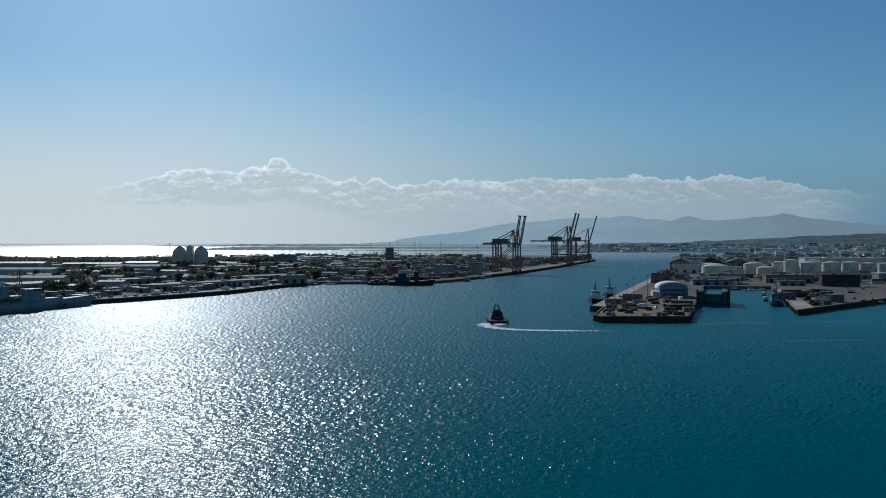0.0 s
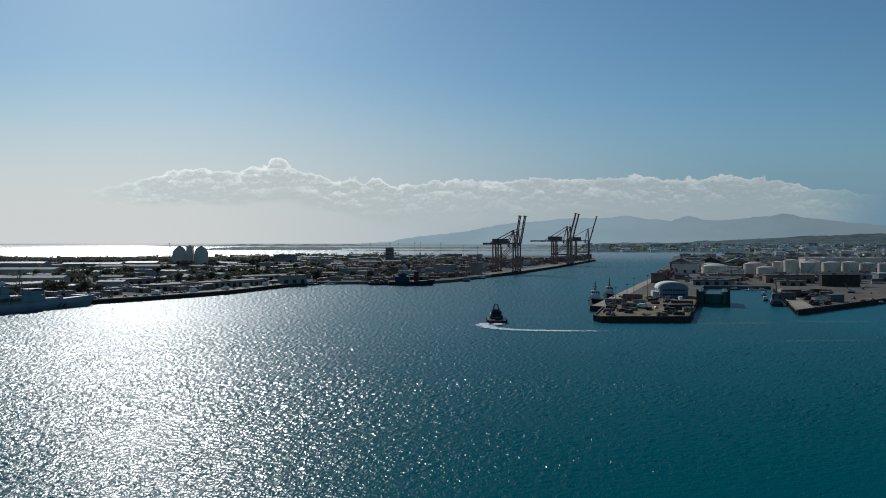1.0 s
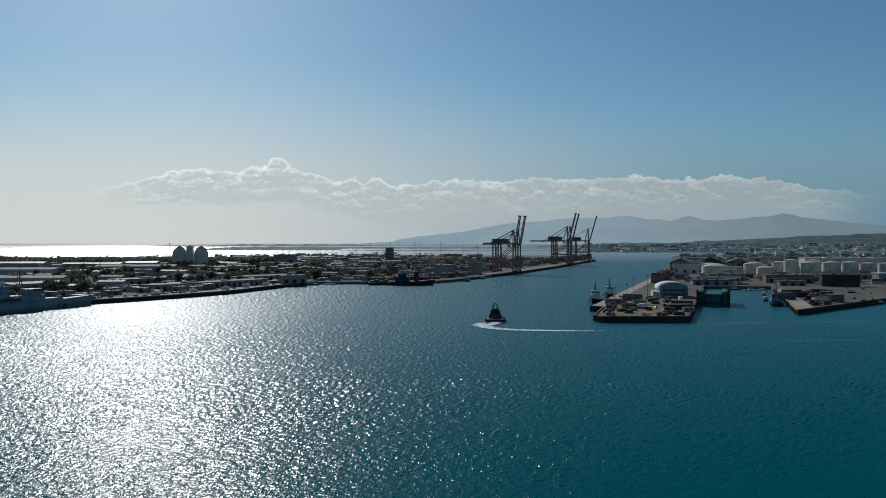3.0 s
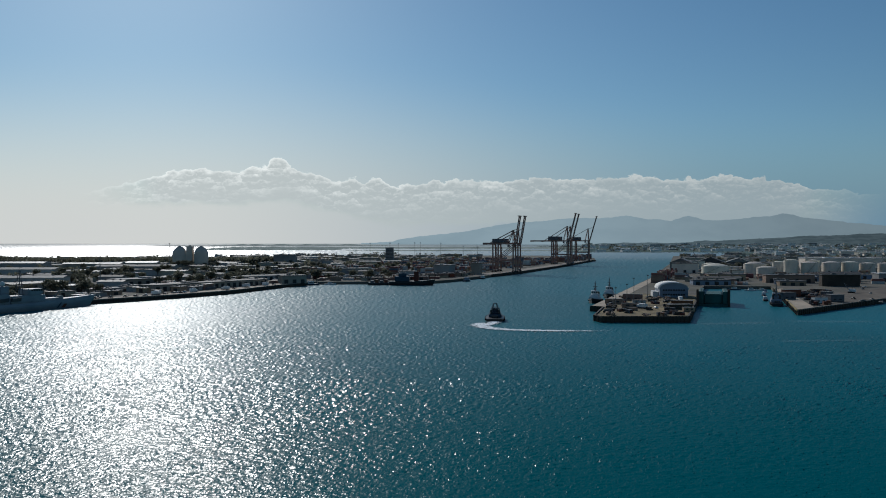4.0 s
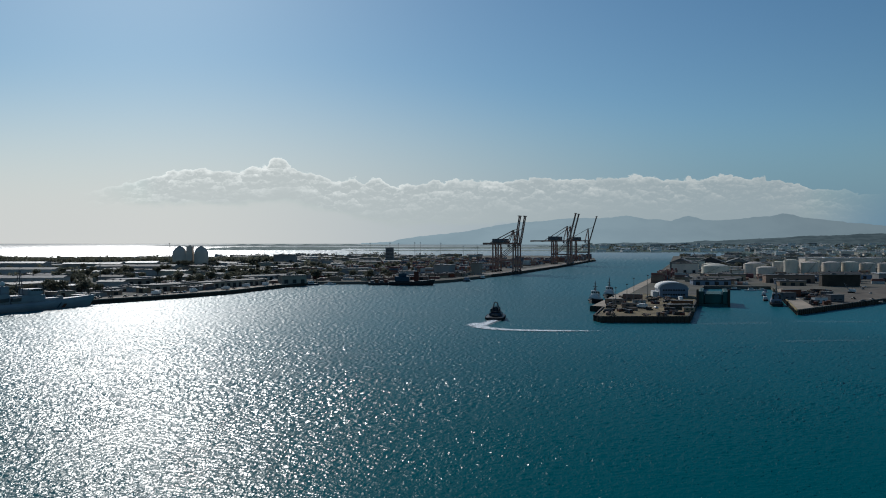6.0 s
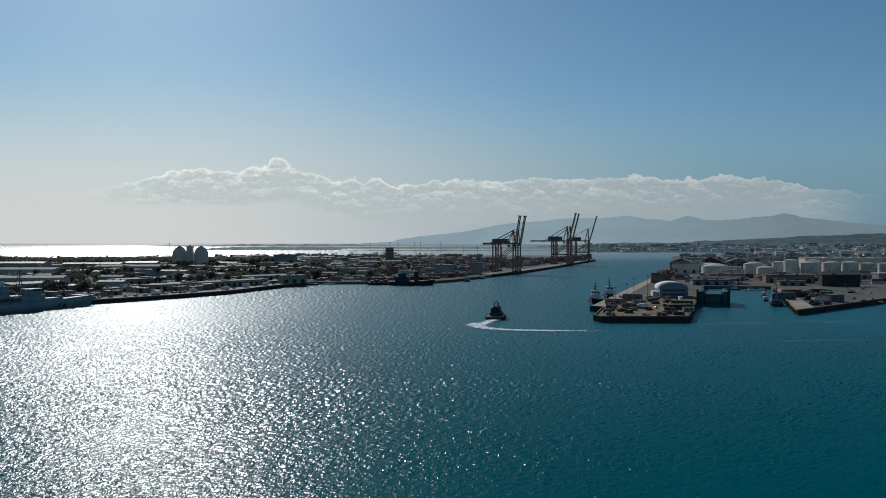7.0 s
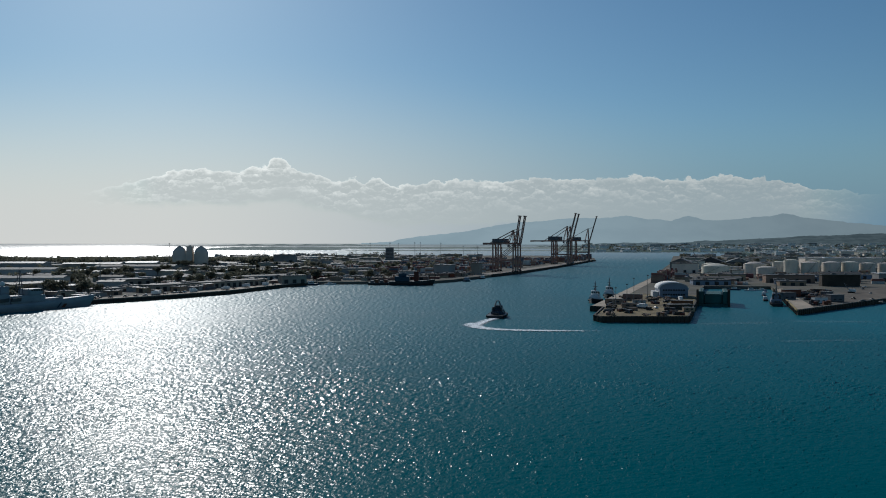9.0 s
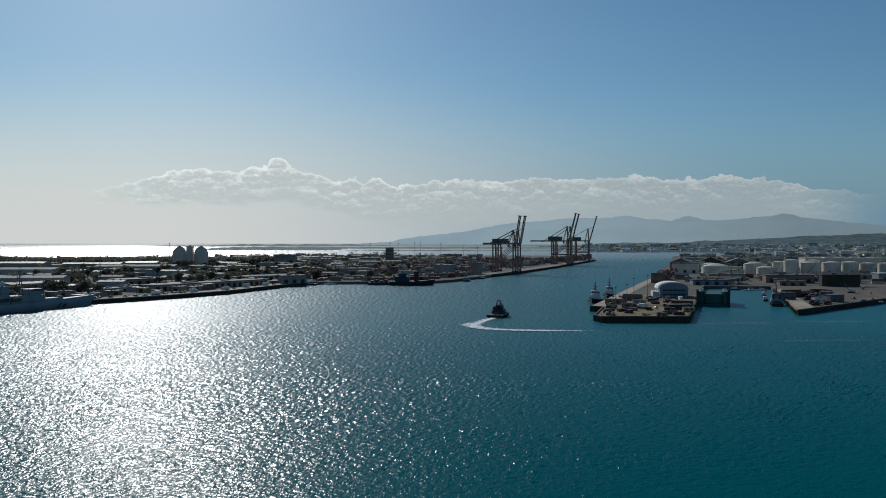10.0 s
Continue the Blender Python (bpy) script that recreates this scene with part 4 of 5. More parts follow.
# fender piles along the pier heads and the island quay
pile_me = None
for name, pts, gap, label in (("pier_fenders", [(97, 541), (104.5, 534), (87.5, 474), (89.5, 463), (139, 463), (176, 570), (225, 715)], 2.2, "row of dark timber fender piles along the pier head"),
                              ("pier_fenders", [(306, 758), (221, 510), (340, 623), (420, 705)], 3.0, "row of dark timber piles along the pier"),
                              ("quay_fenders", [(-300, 508), (-260, 597), (-219, 657), (-189, 714), (-161, 822)], 4.0, "row of dark timber piles along the island quay"),
                              ("quay_fenders", [(64, 1079), (117, 1209), (203, 1467), (368, 2007)], 7.0, "row of dark fender piles under the crane quay")):
    th = empty(name, label, "fenders")
    for (xa, ya), (xb, yb) in zip(pts, pts[1:]):
        L = math.hypot(xb - xa, yb - ya)
        nx, ny = (yb - ya) / L, -(xb - xa) / L
        for i in range(int(L / gap)):
            k = (i + 0.5) * gap / L
            p = pose(xa + (xb - xa) * k + nx * 0.45, ya + (yb - ya) * k + ny * 0.45, 0, 0, 0, rng.uniform(0, 90))
            if pile_me is None:
                pile_me = part("fender_post", lathe(B(), [(0.32, -3), (0.32, 3.2), (0.26, 3.4)], 8), M["pier_timber"], th)
                pile_me.matrix_basis = p
                pile_me = pile_me.data
            else:
                share("fender_post", pile_me, th, p)


# floating dry dock in the slip
def dry_dock():
    th = empty("floating_dock", "dark teal floating dry dock moored in the slip", "dock", pose(199, 603, 0, 0, 0, -QUAY))
    part("pontoon", box(B(), -10, 10, -24, 24, -1, 1.6), M["teal"], th)
    for s in (-1, 1):
        bm = B()
        box(bm, s * 8.2 - 1.6, s * 8.2 + 1.6, -22, 22, 1.6, 10.5)
        bmesh.ops.bevel(bm, geom=bm.edges[:], offset=0.25, segments=1, affect="EDGES")
        part("side_wall", bm, M["teal"], th)
        bm = B()
        rail_line(bm, [(s * 8.2, -22 + 4 * i, 10.5) for i in range(12)], 1.1, 0.12)
        part("railing", bm, M["steel"], th)
        for i in range(10):
            bm = B()
            box(bm, s * 6.5 - 0.12, s * 6.5 + 0.12, -20 + 4.2 * i, -19.6 + 4.2 * i, 1.6, 10.2)
            part("wall_rib", bm, M["teal"], th)
    for x, y in ((10.6, -22), (10.6, -16), (-10.6, -23)):
        part("mooring_post", lathe(B(), [(0.9, -3), (0.9, 11.5), (0.6, 12)], 12, pose(x, y, 0)), M["pier_timber"], th)
    # made-up infill: closes the dock's open middle into one solid block
    bm = B()
    box(bm, -6.2, 6.2, -20, 18, 1.6, 8.6)
    bmesh.ops.bevel(bm, geom=bm.edges[:], offset=0.6, segments=2, affect="EDGES")
    part("docked_hull", bm, M["teal"], th, "dark teal block added to fill the dock")


dry_dock()
# moored tugs
tug("tugboat", pose(115.5, 622, 0, 0, 0, 180 - QUAY), M["black"], M["white"], "white and black tug moored alongside the pier", 28, 9, pole=True)
tug("tugboat", pose(138, 680, 0, 0, 0, 180 - QUAY), M["black"], M["white"], "white and black tug moored astern of another", 28, 9, pole=True)
tug("tugboat", pose(240, 590, 0, 0, 0, -QUAY), M["black"], M["blue_wall"], "dark grey tug moored in the slip", 22, 8.0, pole=True)


def launch(x, y, turn, length, hull, house, label):
    th = empty("motorboat", label, "boat", pose(x, y, 0, 0, 0, turn), "moored boats")
    part("hull", hull_mesh(B(), length, length * 0.28, length * 0.09, 0.6), hull, th)
    bm = B()
    box(bm, -length * 0.1, length * 0.1, -length * 0.2, length * 0.18, length * 0.08, length * 0.24)
    bmesh.ops.bevel(bm, geom=bm.edges[:], offset=0.25, segments=1, affect="EDGES")
    cab = part("cabin", bm, house, th)
    bm = B()
    box(bm, -length * 0.102, length * 0.102, -length * 0.12, length * 0.182, length * 0.16, length * 0.2)
    part("window", bm, M["glass"], cab)
    part("mast", lathe(B(), [(0.12, length * 0.2), (0.06, length * 0.45)], 6, pose(0, -length * 0.05, 0)), M["steel"], th)


for x, y, turn, L, hull, house, label in (
        (-141, 873, 300, 18, "navy", "white", "blue and white launch at the island quay"),
        (-122, 884, 280, 12, "white", "white", "small white boat by the shore"),
        (28, 962, 340, 20, "navy", "blue_wall", "blue workboat moored below the terminal"),
        (50, 1030, 340, 17, "black", "white", "dark workboat moored below the terminal"),
        (290, 772, 80, 11, "white", "white", "small white boat in the slip"),
        (303, 779, 80, 9, "white", "white", "small white boat at the slip wall"),
        (279, 785, 80, 12, "navy", "white", "blue and white boat at the slip wall"),
        (252, 640, -19, 14, "black", "white", "dark workboat alongside the slip"),
        (275, 702, -19, 13, "navy", "white", "blue workboat alongside the slip"),
        (292, 742, -19, 12, "white", "blue_wall", "grey launch alongside the slip")):
    launch(x, y, turn, L, M[hull], M[house], label)


# ---- white patrol ship at the island quay, its paint greyed for shade ----
def patrol_ship():
    th = empty("patrol_ship", "large white patrol ship berthed at the island quay", "ship", pose(-279, 541, 0, 0, 0, -24))
    part("hull", hull_mesh(B(), 112, 13.6, 5.4, 2.4, 28, 0.9), M["ship_shaded"], th, "white steel hull with a raised bow", True)
    for name, x0, x1, y0, y1, z0, z1, mat in (("hangar", -5.6, 5.6, -30, -12, 5.4, 12, "ship_shaded"), ("deckhouse", -5.6, 5.6, -11, 15, 5.4, 10.5, "ship_shaded"), ("foredeck_house", -4.2, 4.2, 15, 28, 5.4, 7.6, "ship_shaded"),
                                              ("bridge", -5.2, 5.2, 2, 13, 10.5, 14.5, "ship_shaded"), ("funnel", -2.6, 2.6, -17, -10, 12, 17, "ship_shaded"),
                                              ("gun_house", -1.6, 1.6, 29, 33, 5.8, 8.6, "wall_grey")):
        bm2 = B()
        box(bm2, x0, x1, y0, y1, z0, z1)
        bmesh.ops.bevel(bm2, geom=bm2.edges[:], offset=0.5, segments=2, affect="EDGES")
        ob = part(name, bm2, M[mat], th)
        if name == "bridge":
            for i in range(7):
                w = B()
                box(w, -4.6 + 1.35 * i, -3.5 + 1.35 * i, 13.0, 13.1, 13.1, 14.3)
                part("window", w, M["glass"], ob)
            for i in range(5):
                w = B()
                box(w, 5.2, 5.3, 4 + 1.8 * i, 5.3 + 1.8 * i, 13.1, 14.3)
                part("window", w, M["glass"], ob)
    bm = B()
    for s in (-1, 1):
        for f in (-1, 1):
            beam(bm, (s * 1.6, -1 + f * 1.6, 10.5), (s * 0.4, -1 + f * 0.4, 27), 0.35)
    for z in (17, 20.5, 24):
        beam(bm, (-2.6, -1, z), (2.6, -1, z), 0.3)
        beam(bm, (0, -3, z), (0, 1, z), 0.3)
    beam(bm, (0, -1, 27), (0, -1, 31), 0.2)
    part("lattice_mast", bm, M["crane_house"], th, "dark lattice mast")
    for y0, wide, key in ((27.0, 3.2, "rust"), (23.0, 1.2, "navy")):
        bm = B()
        cols = []
        for j in range(7):
            z = 0.6 + 4.8 * j / 6
            pts = []
            for yy in (y0 + z * 0.9, y0 + wide + z * 0.9):
                kk = yy / 112 + 0.5
                wf = max(0.03, 1 - max(0, (kk - 0.55) / 0.45) ** 2.2)
                a = float(np.interp(z, (0.0, 3.2, 5.8), (0.86, 0.98, 1.0)))
                pts.append(bm.verts.new((6.8 * wf * a + 0.14, yy, z)))
            cols.append(pts)
        for a, b in zip(cols, cols[1:]):
            bm.faces.new((a[0], a[1], b[1], b[0]))
        part("hull_stripe", bm, M[key], th, "slanting painted hull stripe")
    part("radar_dome", lathe(B(), [(0.4, 18.6), (1.4, 19.4), (1.6, 20.4), (1.1, 21.5), (0.3, 21.9)], 14, pose(0, -13.5, -1.7)), M["white"], th, smooth=True)
    bm = B()
    beam(bm, (0, 44, 9.4), (0, 40, 16), 0.18)
    beam(bm, (2.5, 24, 8), (3.6, 28, 12.5), 0.4)
    part("jackstaff", bm, M["steel"], th)
    for s in (-1, 1):
        bm = B()
        rail_line(bm, [(s * 6.5, -52 + 5 * i, 5.4) for i in range(16)], 1.1, 0.09)
        part("railing", bm, M["steel"], th)
    for i in range(3):
        part("lifeboat", hull_mesh(B(), 7, 2.2, 1.2, 0.4), M["roof_pale"], th).matrix_basis = pose(6.2, -26 + 9 * i, 8.0)


patrol_ship()


# ---- black supply ship ----
def supply_ship():
    th = empty("supply_ship", "black supply ship with a blue deckhouse at the shore", "ship", pose(-34, 874, 0, 0, 0, -92))
    part("hull", hull_mesh(B(), 46, 12, 4.2, 2.2, 20), M["black"], th)
    for name, x0, x1, y0, y1, z0, z1, mat in (("deckhouse", -5, 5, -17, -2, 4.2, 9.5, "navy"), ("bridge", -4, 4, -13, -5, 9.5, 13, "navy"), ("funnel", -1.6, 1.6, 3, 8, 4.2, 14.5, "rust")):
        bm = B()
        box(bm, x0, x1, y0, y1, z0, z1)
        bmesh.ops.bevel(bm, geom=bm.edges[:], offset=0.4, segments=1, affect="EDGES")
        part(name, bm, M[mat], th)
    bm = B()
    beam(bm, (0, -9, 13), (0, -9, 21), 0.4)
    beam(bm, (-2, -9, 18), (2, -9, 18), 0.3)
    part("mast", bm, M["steel"], th)
    th = empty("barge", "low black deck barge moored beside the supply ship", "barge", pose(-69, 880, 0, 0, 0, -92))
    part("hull", box(B(), -6, 6, -11, 11, -1, 2.6), M["black"], th)
    for i in range(4):
        bm = B()
        box(bm, -4, 3, -9 + 5 * i, -5.5 + 5 * i, 2.6, 4.6 + (i % 2) * 1.2)
        part("deck_cargo", bm, M["rust" if i % 2 else "crane_house"], th)


supply_ship()

# ---- vehicles and yard clutter ----
CAR_COL = ["white", "black", "steel", "cont_red", "navy", "roof_pale"]


def car_template(key, truck=False):
    th = empty("truck" if truck else "car", "%s %s parked on the quay" % ({"white": "white painted", "black": "black painted", "steel": "silver grey", "cont_red": "dull red", "navy": "dark blue", "roof_pale": "pale grey"}[key],
               "box truck" if truck else "family car"), "vehicle", None, "parked vehicles")
    L, W = (8.5, 2.5) if truck else (4.5, 1.8)
    bm = B()
    box(bm, -W / 2, W / 2, -L / 2, L / 2, 0.35, 1.0)
    bmesh.ops.bevel(bm, geom=bm.edges[:], offset=0.12, segments=1, affect="EDGES")
    part("body", bm, M[key], th)
    bm = B()
    if truck:
        box(bm, -W / 2, W / 2, -L / 2, L * 0.2, 1.0, 3.3)
        box(bm, -W / 2 + 0.1, W / 2 - 0.1, L * 0.24, L / 2 - 0.2, 1.0, 2.4)
    else:
        box(bm, -W / 2 + 0.15, W / 2 - 0.15, -L * 0.36, L * 0.2, 1.0, 1.5)
    bmesh.ops.bevel(bm, geom=bm.edges[:], offset=0.15, segments=1, affect="EDGES")
    part("cargo_box" if truck else "cabin", bm, M["white" if truck else "glass"], th)
    wheel = None
    for sx in (-1, 1):
        for sy in (-0.3, 0.3):
            m = pose(sx * (W / 2 - 0.1), sy * L, 0.36, 0, 90, 0)
            if wheel is None:
                wheel = part("wheel", lathe(B(), [(0.36, -0.12), (0.36, 0.12)], 12), M["rubber"], th)
                wheel.matrix_basis = m
            else:
                share("wheel", wheel.data, th, m)
    return th


cars = [car_template(k) for k in CAR_COL] + [car_template("white", True), car_template("navy", True)]
spots = []
for i in range(44):
    k = rng.random()
    pts = [(-290, 560), (-268, 604), (-228, 664), (-198, 720), (-170, 828), (-150, 880)]
    j = min(4, int(k * 5))
    f = k * 5 - j
    spots.append((pts[j][0] + (pts[j + 1][0] - pts[j][0]) * f - rng.uniform(0, 10), pts[j][1] + (pts[j + 1][1] - pts[j][1]) * f, rng.choice((-25, 65, -25))))
for i in range(14):
    y = rng.uniform(500, 650)
    spots.append((100 + (y - 480) * 0.33 + rng.uniform(4, 40), y, rng.uniform(0, 180)))
for i in range(10):
    y = rng.uniform(570, 800)
    spots.append((232 + (y - 516) * 0.5 + rng.uniform(10, 70), y, rng.uniform(0, 180)))
used = 0
for x, y, turn in spots:
    if not free(x, y, 2.6) or math.hypot(x - 176, y - 640) < 17:
        continue
    m = pose(x, y, LAND_Z + 0.06, 0, 0, turn)
    if used < len(cars):
        cars[used].matrix_basis = m
    else:
        copy_thing(rng.choice(cars), m)
    used += 1


def office_box(x, y, turn, w, d, h, mat, label, name="site_cabin"):
    th = empty(name, label, "cabin", pose(x, y, LAND_Z + 0.06, 0, 0, turn), "yard cabins")
    bm = B()
    box(bm, -w / 2, w / 2, -d / 2, d / 2, 0.2, h)
    bmesh.ops.bevel(bm, geom=bm.edges[:], offset=0.08, segments=1, affect="EDGES")
    part("wall", bm, M[mat], th)
    part("roof", box(B(), -w / 2 - 0.2, w / 2 + 0.2, -d / 2 - 0.2, d / 2 + 0.2, h, h + 0.25), M["roof_pale"], th)
    part("skid", box(B(), -w / 2 + 0.3, w / 2 - 0.3, -d / 2 + 0.2, d / 2 - 0.2, 0, 0.2), M["pier_timber"], th)
    for i in range(2):
        part("window", box(B(), -w * 0.3 + i * w * 0.4, -w * 0.1 + i * w * 0.4, -d / 2 - 0.05, -d / 2, 1.2, 2.1), M["glass"], th)


for x, y, turn, w, d, h, mat, label in (
        (263, 572, 8, 10, 4, 4.0, "white", "white portable site cabin on the pier yard"), (281, 588, 12, 11, 7, 5.0, "crane_house", "dark grey workshop box on the pier yard"),
        (122, 531, -8, 12, 3, 2.8, "cont_brown", "brown site cabin on the pier"), (134, 560, -6, 9, 3, 2.8, "cont_white", "pale site cabin among parked gear"),
        (150, 520, 10, 16, 5, 3.0, "pier_timber", "dark timber store on the pier"), (160, 548, -16, 14, 6, 3.5, "rust", "rusty store shed on the pier"),
        (118, 565, -16, 12, 4, 3.4, "cont_brown", "brown store shed by the pier edge"), (139, 600, -16, 14, 5, 4.5, "cont_brown", "brown flat-roofed pier office"),
        (257, 612, 20, 12, 6, 5.0, "crane_house", "dark stacked plant in the yard"), (272, 640, 10, 14, 5, 5.5, "rust", "dark rusty plant store in the yard"),
        (300, 640, 30, 9, 5, 4.0, "crane_house", "dark grey plant box in the yard"), (150, 500, 4, 7, 3, 2.6, "cont_brown", "brown store box near the pier head")):
    office_box(x, y, turn, w, d, h, mat, label)
    TAKEN.append((x, y, 7))


def mobile_crane(x, y, turn, reach, label):
    th = empty("mobile_crane", label, "crane", pose(x, y, LAND_Z + 0.06, 0, 0, turn), "mobile cranes")
    bm = B()
    for s in (-1, 1):
        box(bm, s * 1.5 - 0.4, s * 1.5 + 0.4, -2.6, 2.6, 0, 1.0)
    part("crawler_track", bm, M["rubber"], th)
    bm = B()
    box(bm, -1.5, 1.5, -3.4, 2.0, 1.0, 3.2)
    bmesh.ops.bevel(bm, geom=bm.edges[:], offset=0.2, segments=1, affect="EDGES")
    part("cab", bm, M["white"], th)
    bm = B()
    a = Vector((0, 1.6, 2.0))
    b = a + Vector((0, reach * 0.55, reach * 0.83))
    for sx in (-0.5, 0.5):
        for sz in (-0.4, 0.4):
            beam(bm, a + Vector((sx, 0, sz)), b + Vector((sx * 0.4, 0, sz * 0.4)), 0.16)
    for i in range(14):
        p, q = a.lerp(b, i / 14), a.lerp(b, (i + 1) / 14)
        s = 1 - 0.6 * i / 14
        beam(bm, p + Vector((-0.5 * s, 0, 0.4 * s)), q + Vector((0.5 * s, 0, 0.4 * s)), 0.1)
    part("jib", bm, M["steel"], th)
    bm = B()
    beam(bm, b, (0, -3.0, 3.4), 0.12)
    part("pendant", bm, M["steel"], th)


mobile_crane(344, 690, 60, 7, "small white mobile crane parked in the yard")
mobile_crane(388, 1230, 20, 34, "crawler crane with a long jib behind the sheds")
for x, y, h in ((115, 545, 13), (124, 552, 15), (134, 575, 18), (150, 600, 19), (108, 520, 9)):
    mast(x, y, h, "thin lamp pole standing on the pier", 1, 0.2, "lamp_pole", z=LAND_Z + 0.06, group="pier lamp poles")


# open-air stores on the east bank
YARD = "containers and stores on the east bank"
n = 0
for _ in range(900):
    y = rng.uniform(660, 1040)
    x = rng.uniform(250, 0.57 * y)
    if n >= 46 or (y < 830 and x > 0.41 * y) or not shore_ok(x, y, 18, EAST_BANK) or not free(x, y, 8):
        continue
    n += 1
    if rng.random() < 0.6:
        stack(x, y, rng.choice((-20, 70, 10)), rng.choice((2, 3, 5)), rng.choice((1, 2, 2, 3)), "weathered brown containers standing in the yard", YARD, ("cont_brown", "cont_red", "cont_brown", "cont_brown", "cont_white"))
    else:
        warehouse(x, y, rng.uniform(9, 18), rng.uniform(6, 10), rng.uniform(3, 5), rng.choice((-20, 70)), M[rng.choice(("wall_tan", "rust", "blue_wall"))], M["roof_dark"],
                  "small weathered store shed in the yard", YARD, flat=rng.random() < 0.5, doors=1, name="store_shed")
n = 0
for _ in range(400):
    y = rng.uniform(468, 640)
    x = rng.uniform(92, 150 + (y - 463) * 0.33)
    if n >= 34 or not shore_ok(x, y, 5, EAST_BANK) or math.hypot(x - 179, y - 642) < 18 or not free(x, y, 4):
        continue
    n += 1
    th = empty("scrap_heap", rng.choice(("dark heap of scrap and timber on the pier", "stack of dark steel and timber on earth")), "heap", pose(x, y, LAND_Z + 0.06, 0, 0, rng.uniform(0, 180)), "heaps on the pier")
    for i in range(rng.randint(4, 8)):
        bm = B()
        a, b = rng.uniform(1, 3.4), rng.uniform(0.3, 1.1)
        box(bm, -a, a, -b, b, 0, rng.uniform(0.4, 2.0), pose(rng.uniform(-1.5, 1.5), rng.uniform(-1.5, 1.5), 0, 0, 0, rng.uniform(-30, 30)))
        part("scrap_piece", bm, M[rng.choice(("rust", "pier_timber", "crane_house", "black", "cont_brown"))], th)

n = 0
for _ in range(500):
    y = rng.uniform(552, 690)
    x = rng.uniform(248 + (y - 552) * 0.34, 285 + (y - 552) * 0.7)
    if n >= 26 or x > 0.47 * y or not shore_ok(x, y, 9, EAST_BANK) or not free(x, y, 4):
        continue
    n += 1
    th = empty("plant_heap", rng.choice(("dark heap of plant and steel in the yard", "parked dark machinery and scrap on dust")), "heap", pose(x, y, LAND_Z + 0.06, 0, 0, rng.uniform(0, 180)), "plant on the pier yard")
    for i in range(rng.randint(5, 9)):
        bm = B()
        a, b = rng.uniform(0.8, 3.2), rng.uniform(0.4, 1.3)
        box(bm, -a, a, -b, b, 0, rng.uniform(0.8, 3.4), pose(rng.uniform(-2, 2), rng.uniform(-2, 2), 0, 0, 0, rng.uniform(-40, 40)))
        part("steel_piece", bm, M[rng.choice(("rust", "pier_timber", "crane_house", "black", "black", "cont_brown"))], th)
# clutter behind the island's quay road
QPTS = [(-300, 520), (-277, 606), (-236, 668), (-206, 724), (-177, 832), (-150, 896)]
n = 0
for _ in range(500):
    k = rng.random() * 4.999
    j, f = int(k), k - int(k)
    off = rng.uniform(8, 75)
    x = QPTS[j][0] + (QPTS[j + 1][0] - QPTS[j][0]) * f - off
    y = QPTS[j][1] + (QPTS[j + 1][1] - QPTS[j][1]) * f + off * 0.4
    if n >= 70 or not free(x, y, 6.5):
        continue
    n += 1
    if rng.random() < 0.45:
        stack(x, y, rng.choice((-25, 65)), rng.choice((1, 2, 3)), rng.choice((1, 1, 2)), "weathered containers standing by the quay road", "stores on the island quay", ("cont_brown", "cont_white", "cont_brown", "crane_house"))
    else:
        warehouse(x, y, rng.uniform(8, 16), rng.uniform(5, 9), rng.uniform(3, 4.6), rng.choice((-25, 65)), M[rng.choice(("wall_tan", "wall_grey", "cont_brown"))], M[rng.choice(("roof_dark", "roof_pale"))],
                  "small weathered shed by the quay road", "stores on the island quay", flat=rng.random() < 0.4, doors=1, name="store_shed")
# brown rows before the tank farm and high stacks at the end of the terminal
for k in range(22):
    x, y = 318 + k * 12.4, 985 + rng.uniform(-14, 14)
    stack(x, y, rng.choice((-10, 80, 80)), rng.choice((3, 4, 5)), rng.choice((1, 2, 2)), "rusty brown containers before the tank farm", "containers before the tanks", ("cont_brown", "cont_red", "cont_brown"))
for k in range(40):
    x, y = rng.uniform(318, 545), rng.uniform(915, 965)
    if free(x, y, 8):
        stack(x, y, rng.choice((-10, 80, 80)), rng.choice((2, 3, 4)), rng.choice((1, 2, 2)), "rusty brown containers before the tank farm", "containers before the tanks", ("cont_brown", "cont_red", "cont_brown", "crane_house"))
for k in range(14):
    y = 1760 + k * 34
    x = 280 + (y - 1760) * 0.27 - rng.uniform(0, 40)
    if shore_ok(x, y, 12, SAND_ISLAND):
        stack(x, y, -QUAY + 90 * (k % 2), 6, 5, "high container stacks at the end of the terminal", "containers on the terminal")

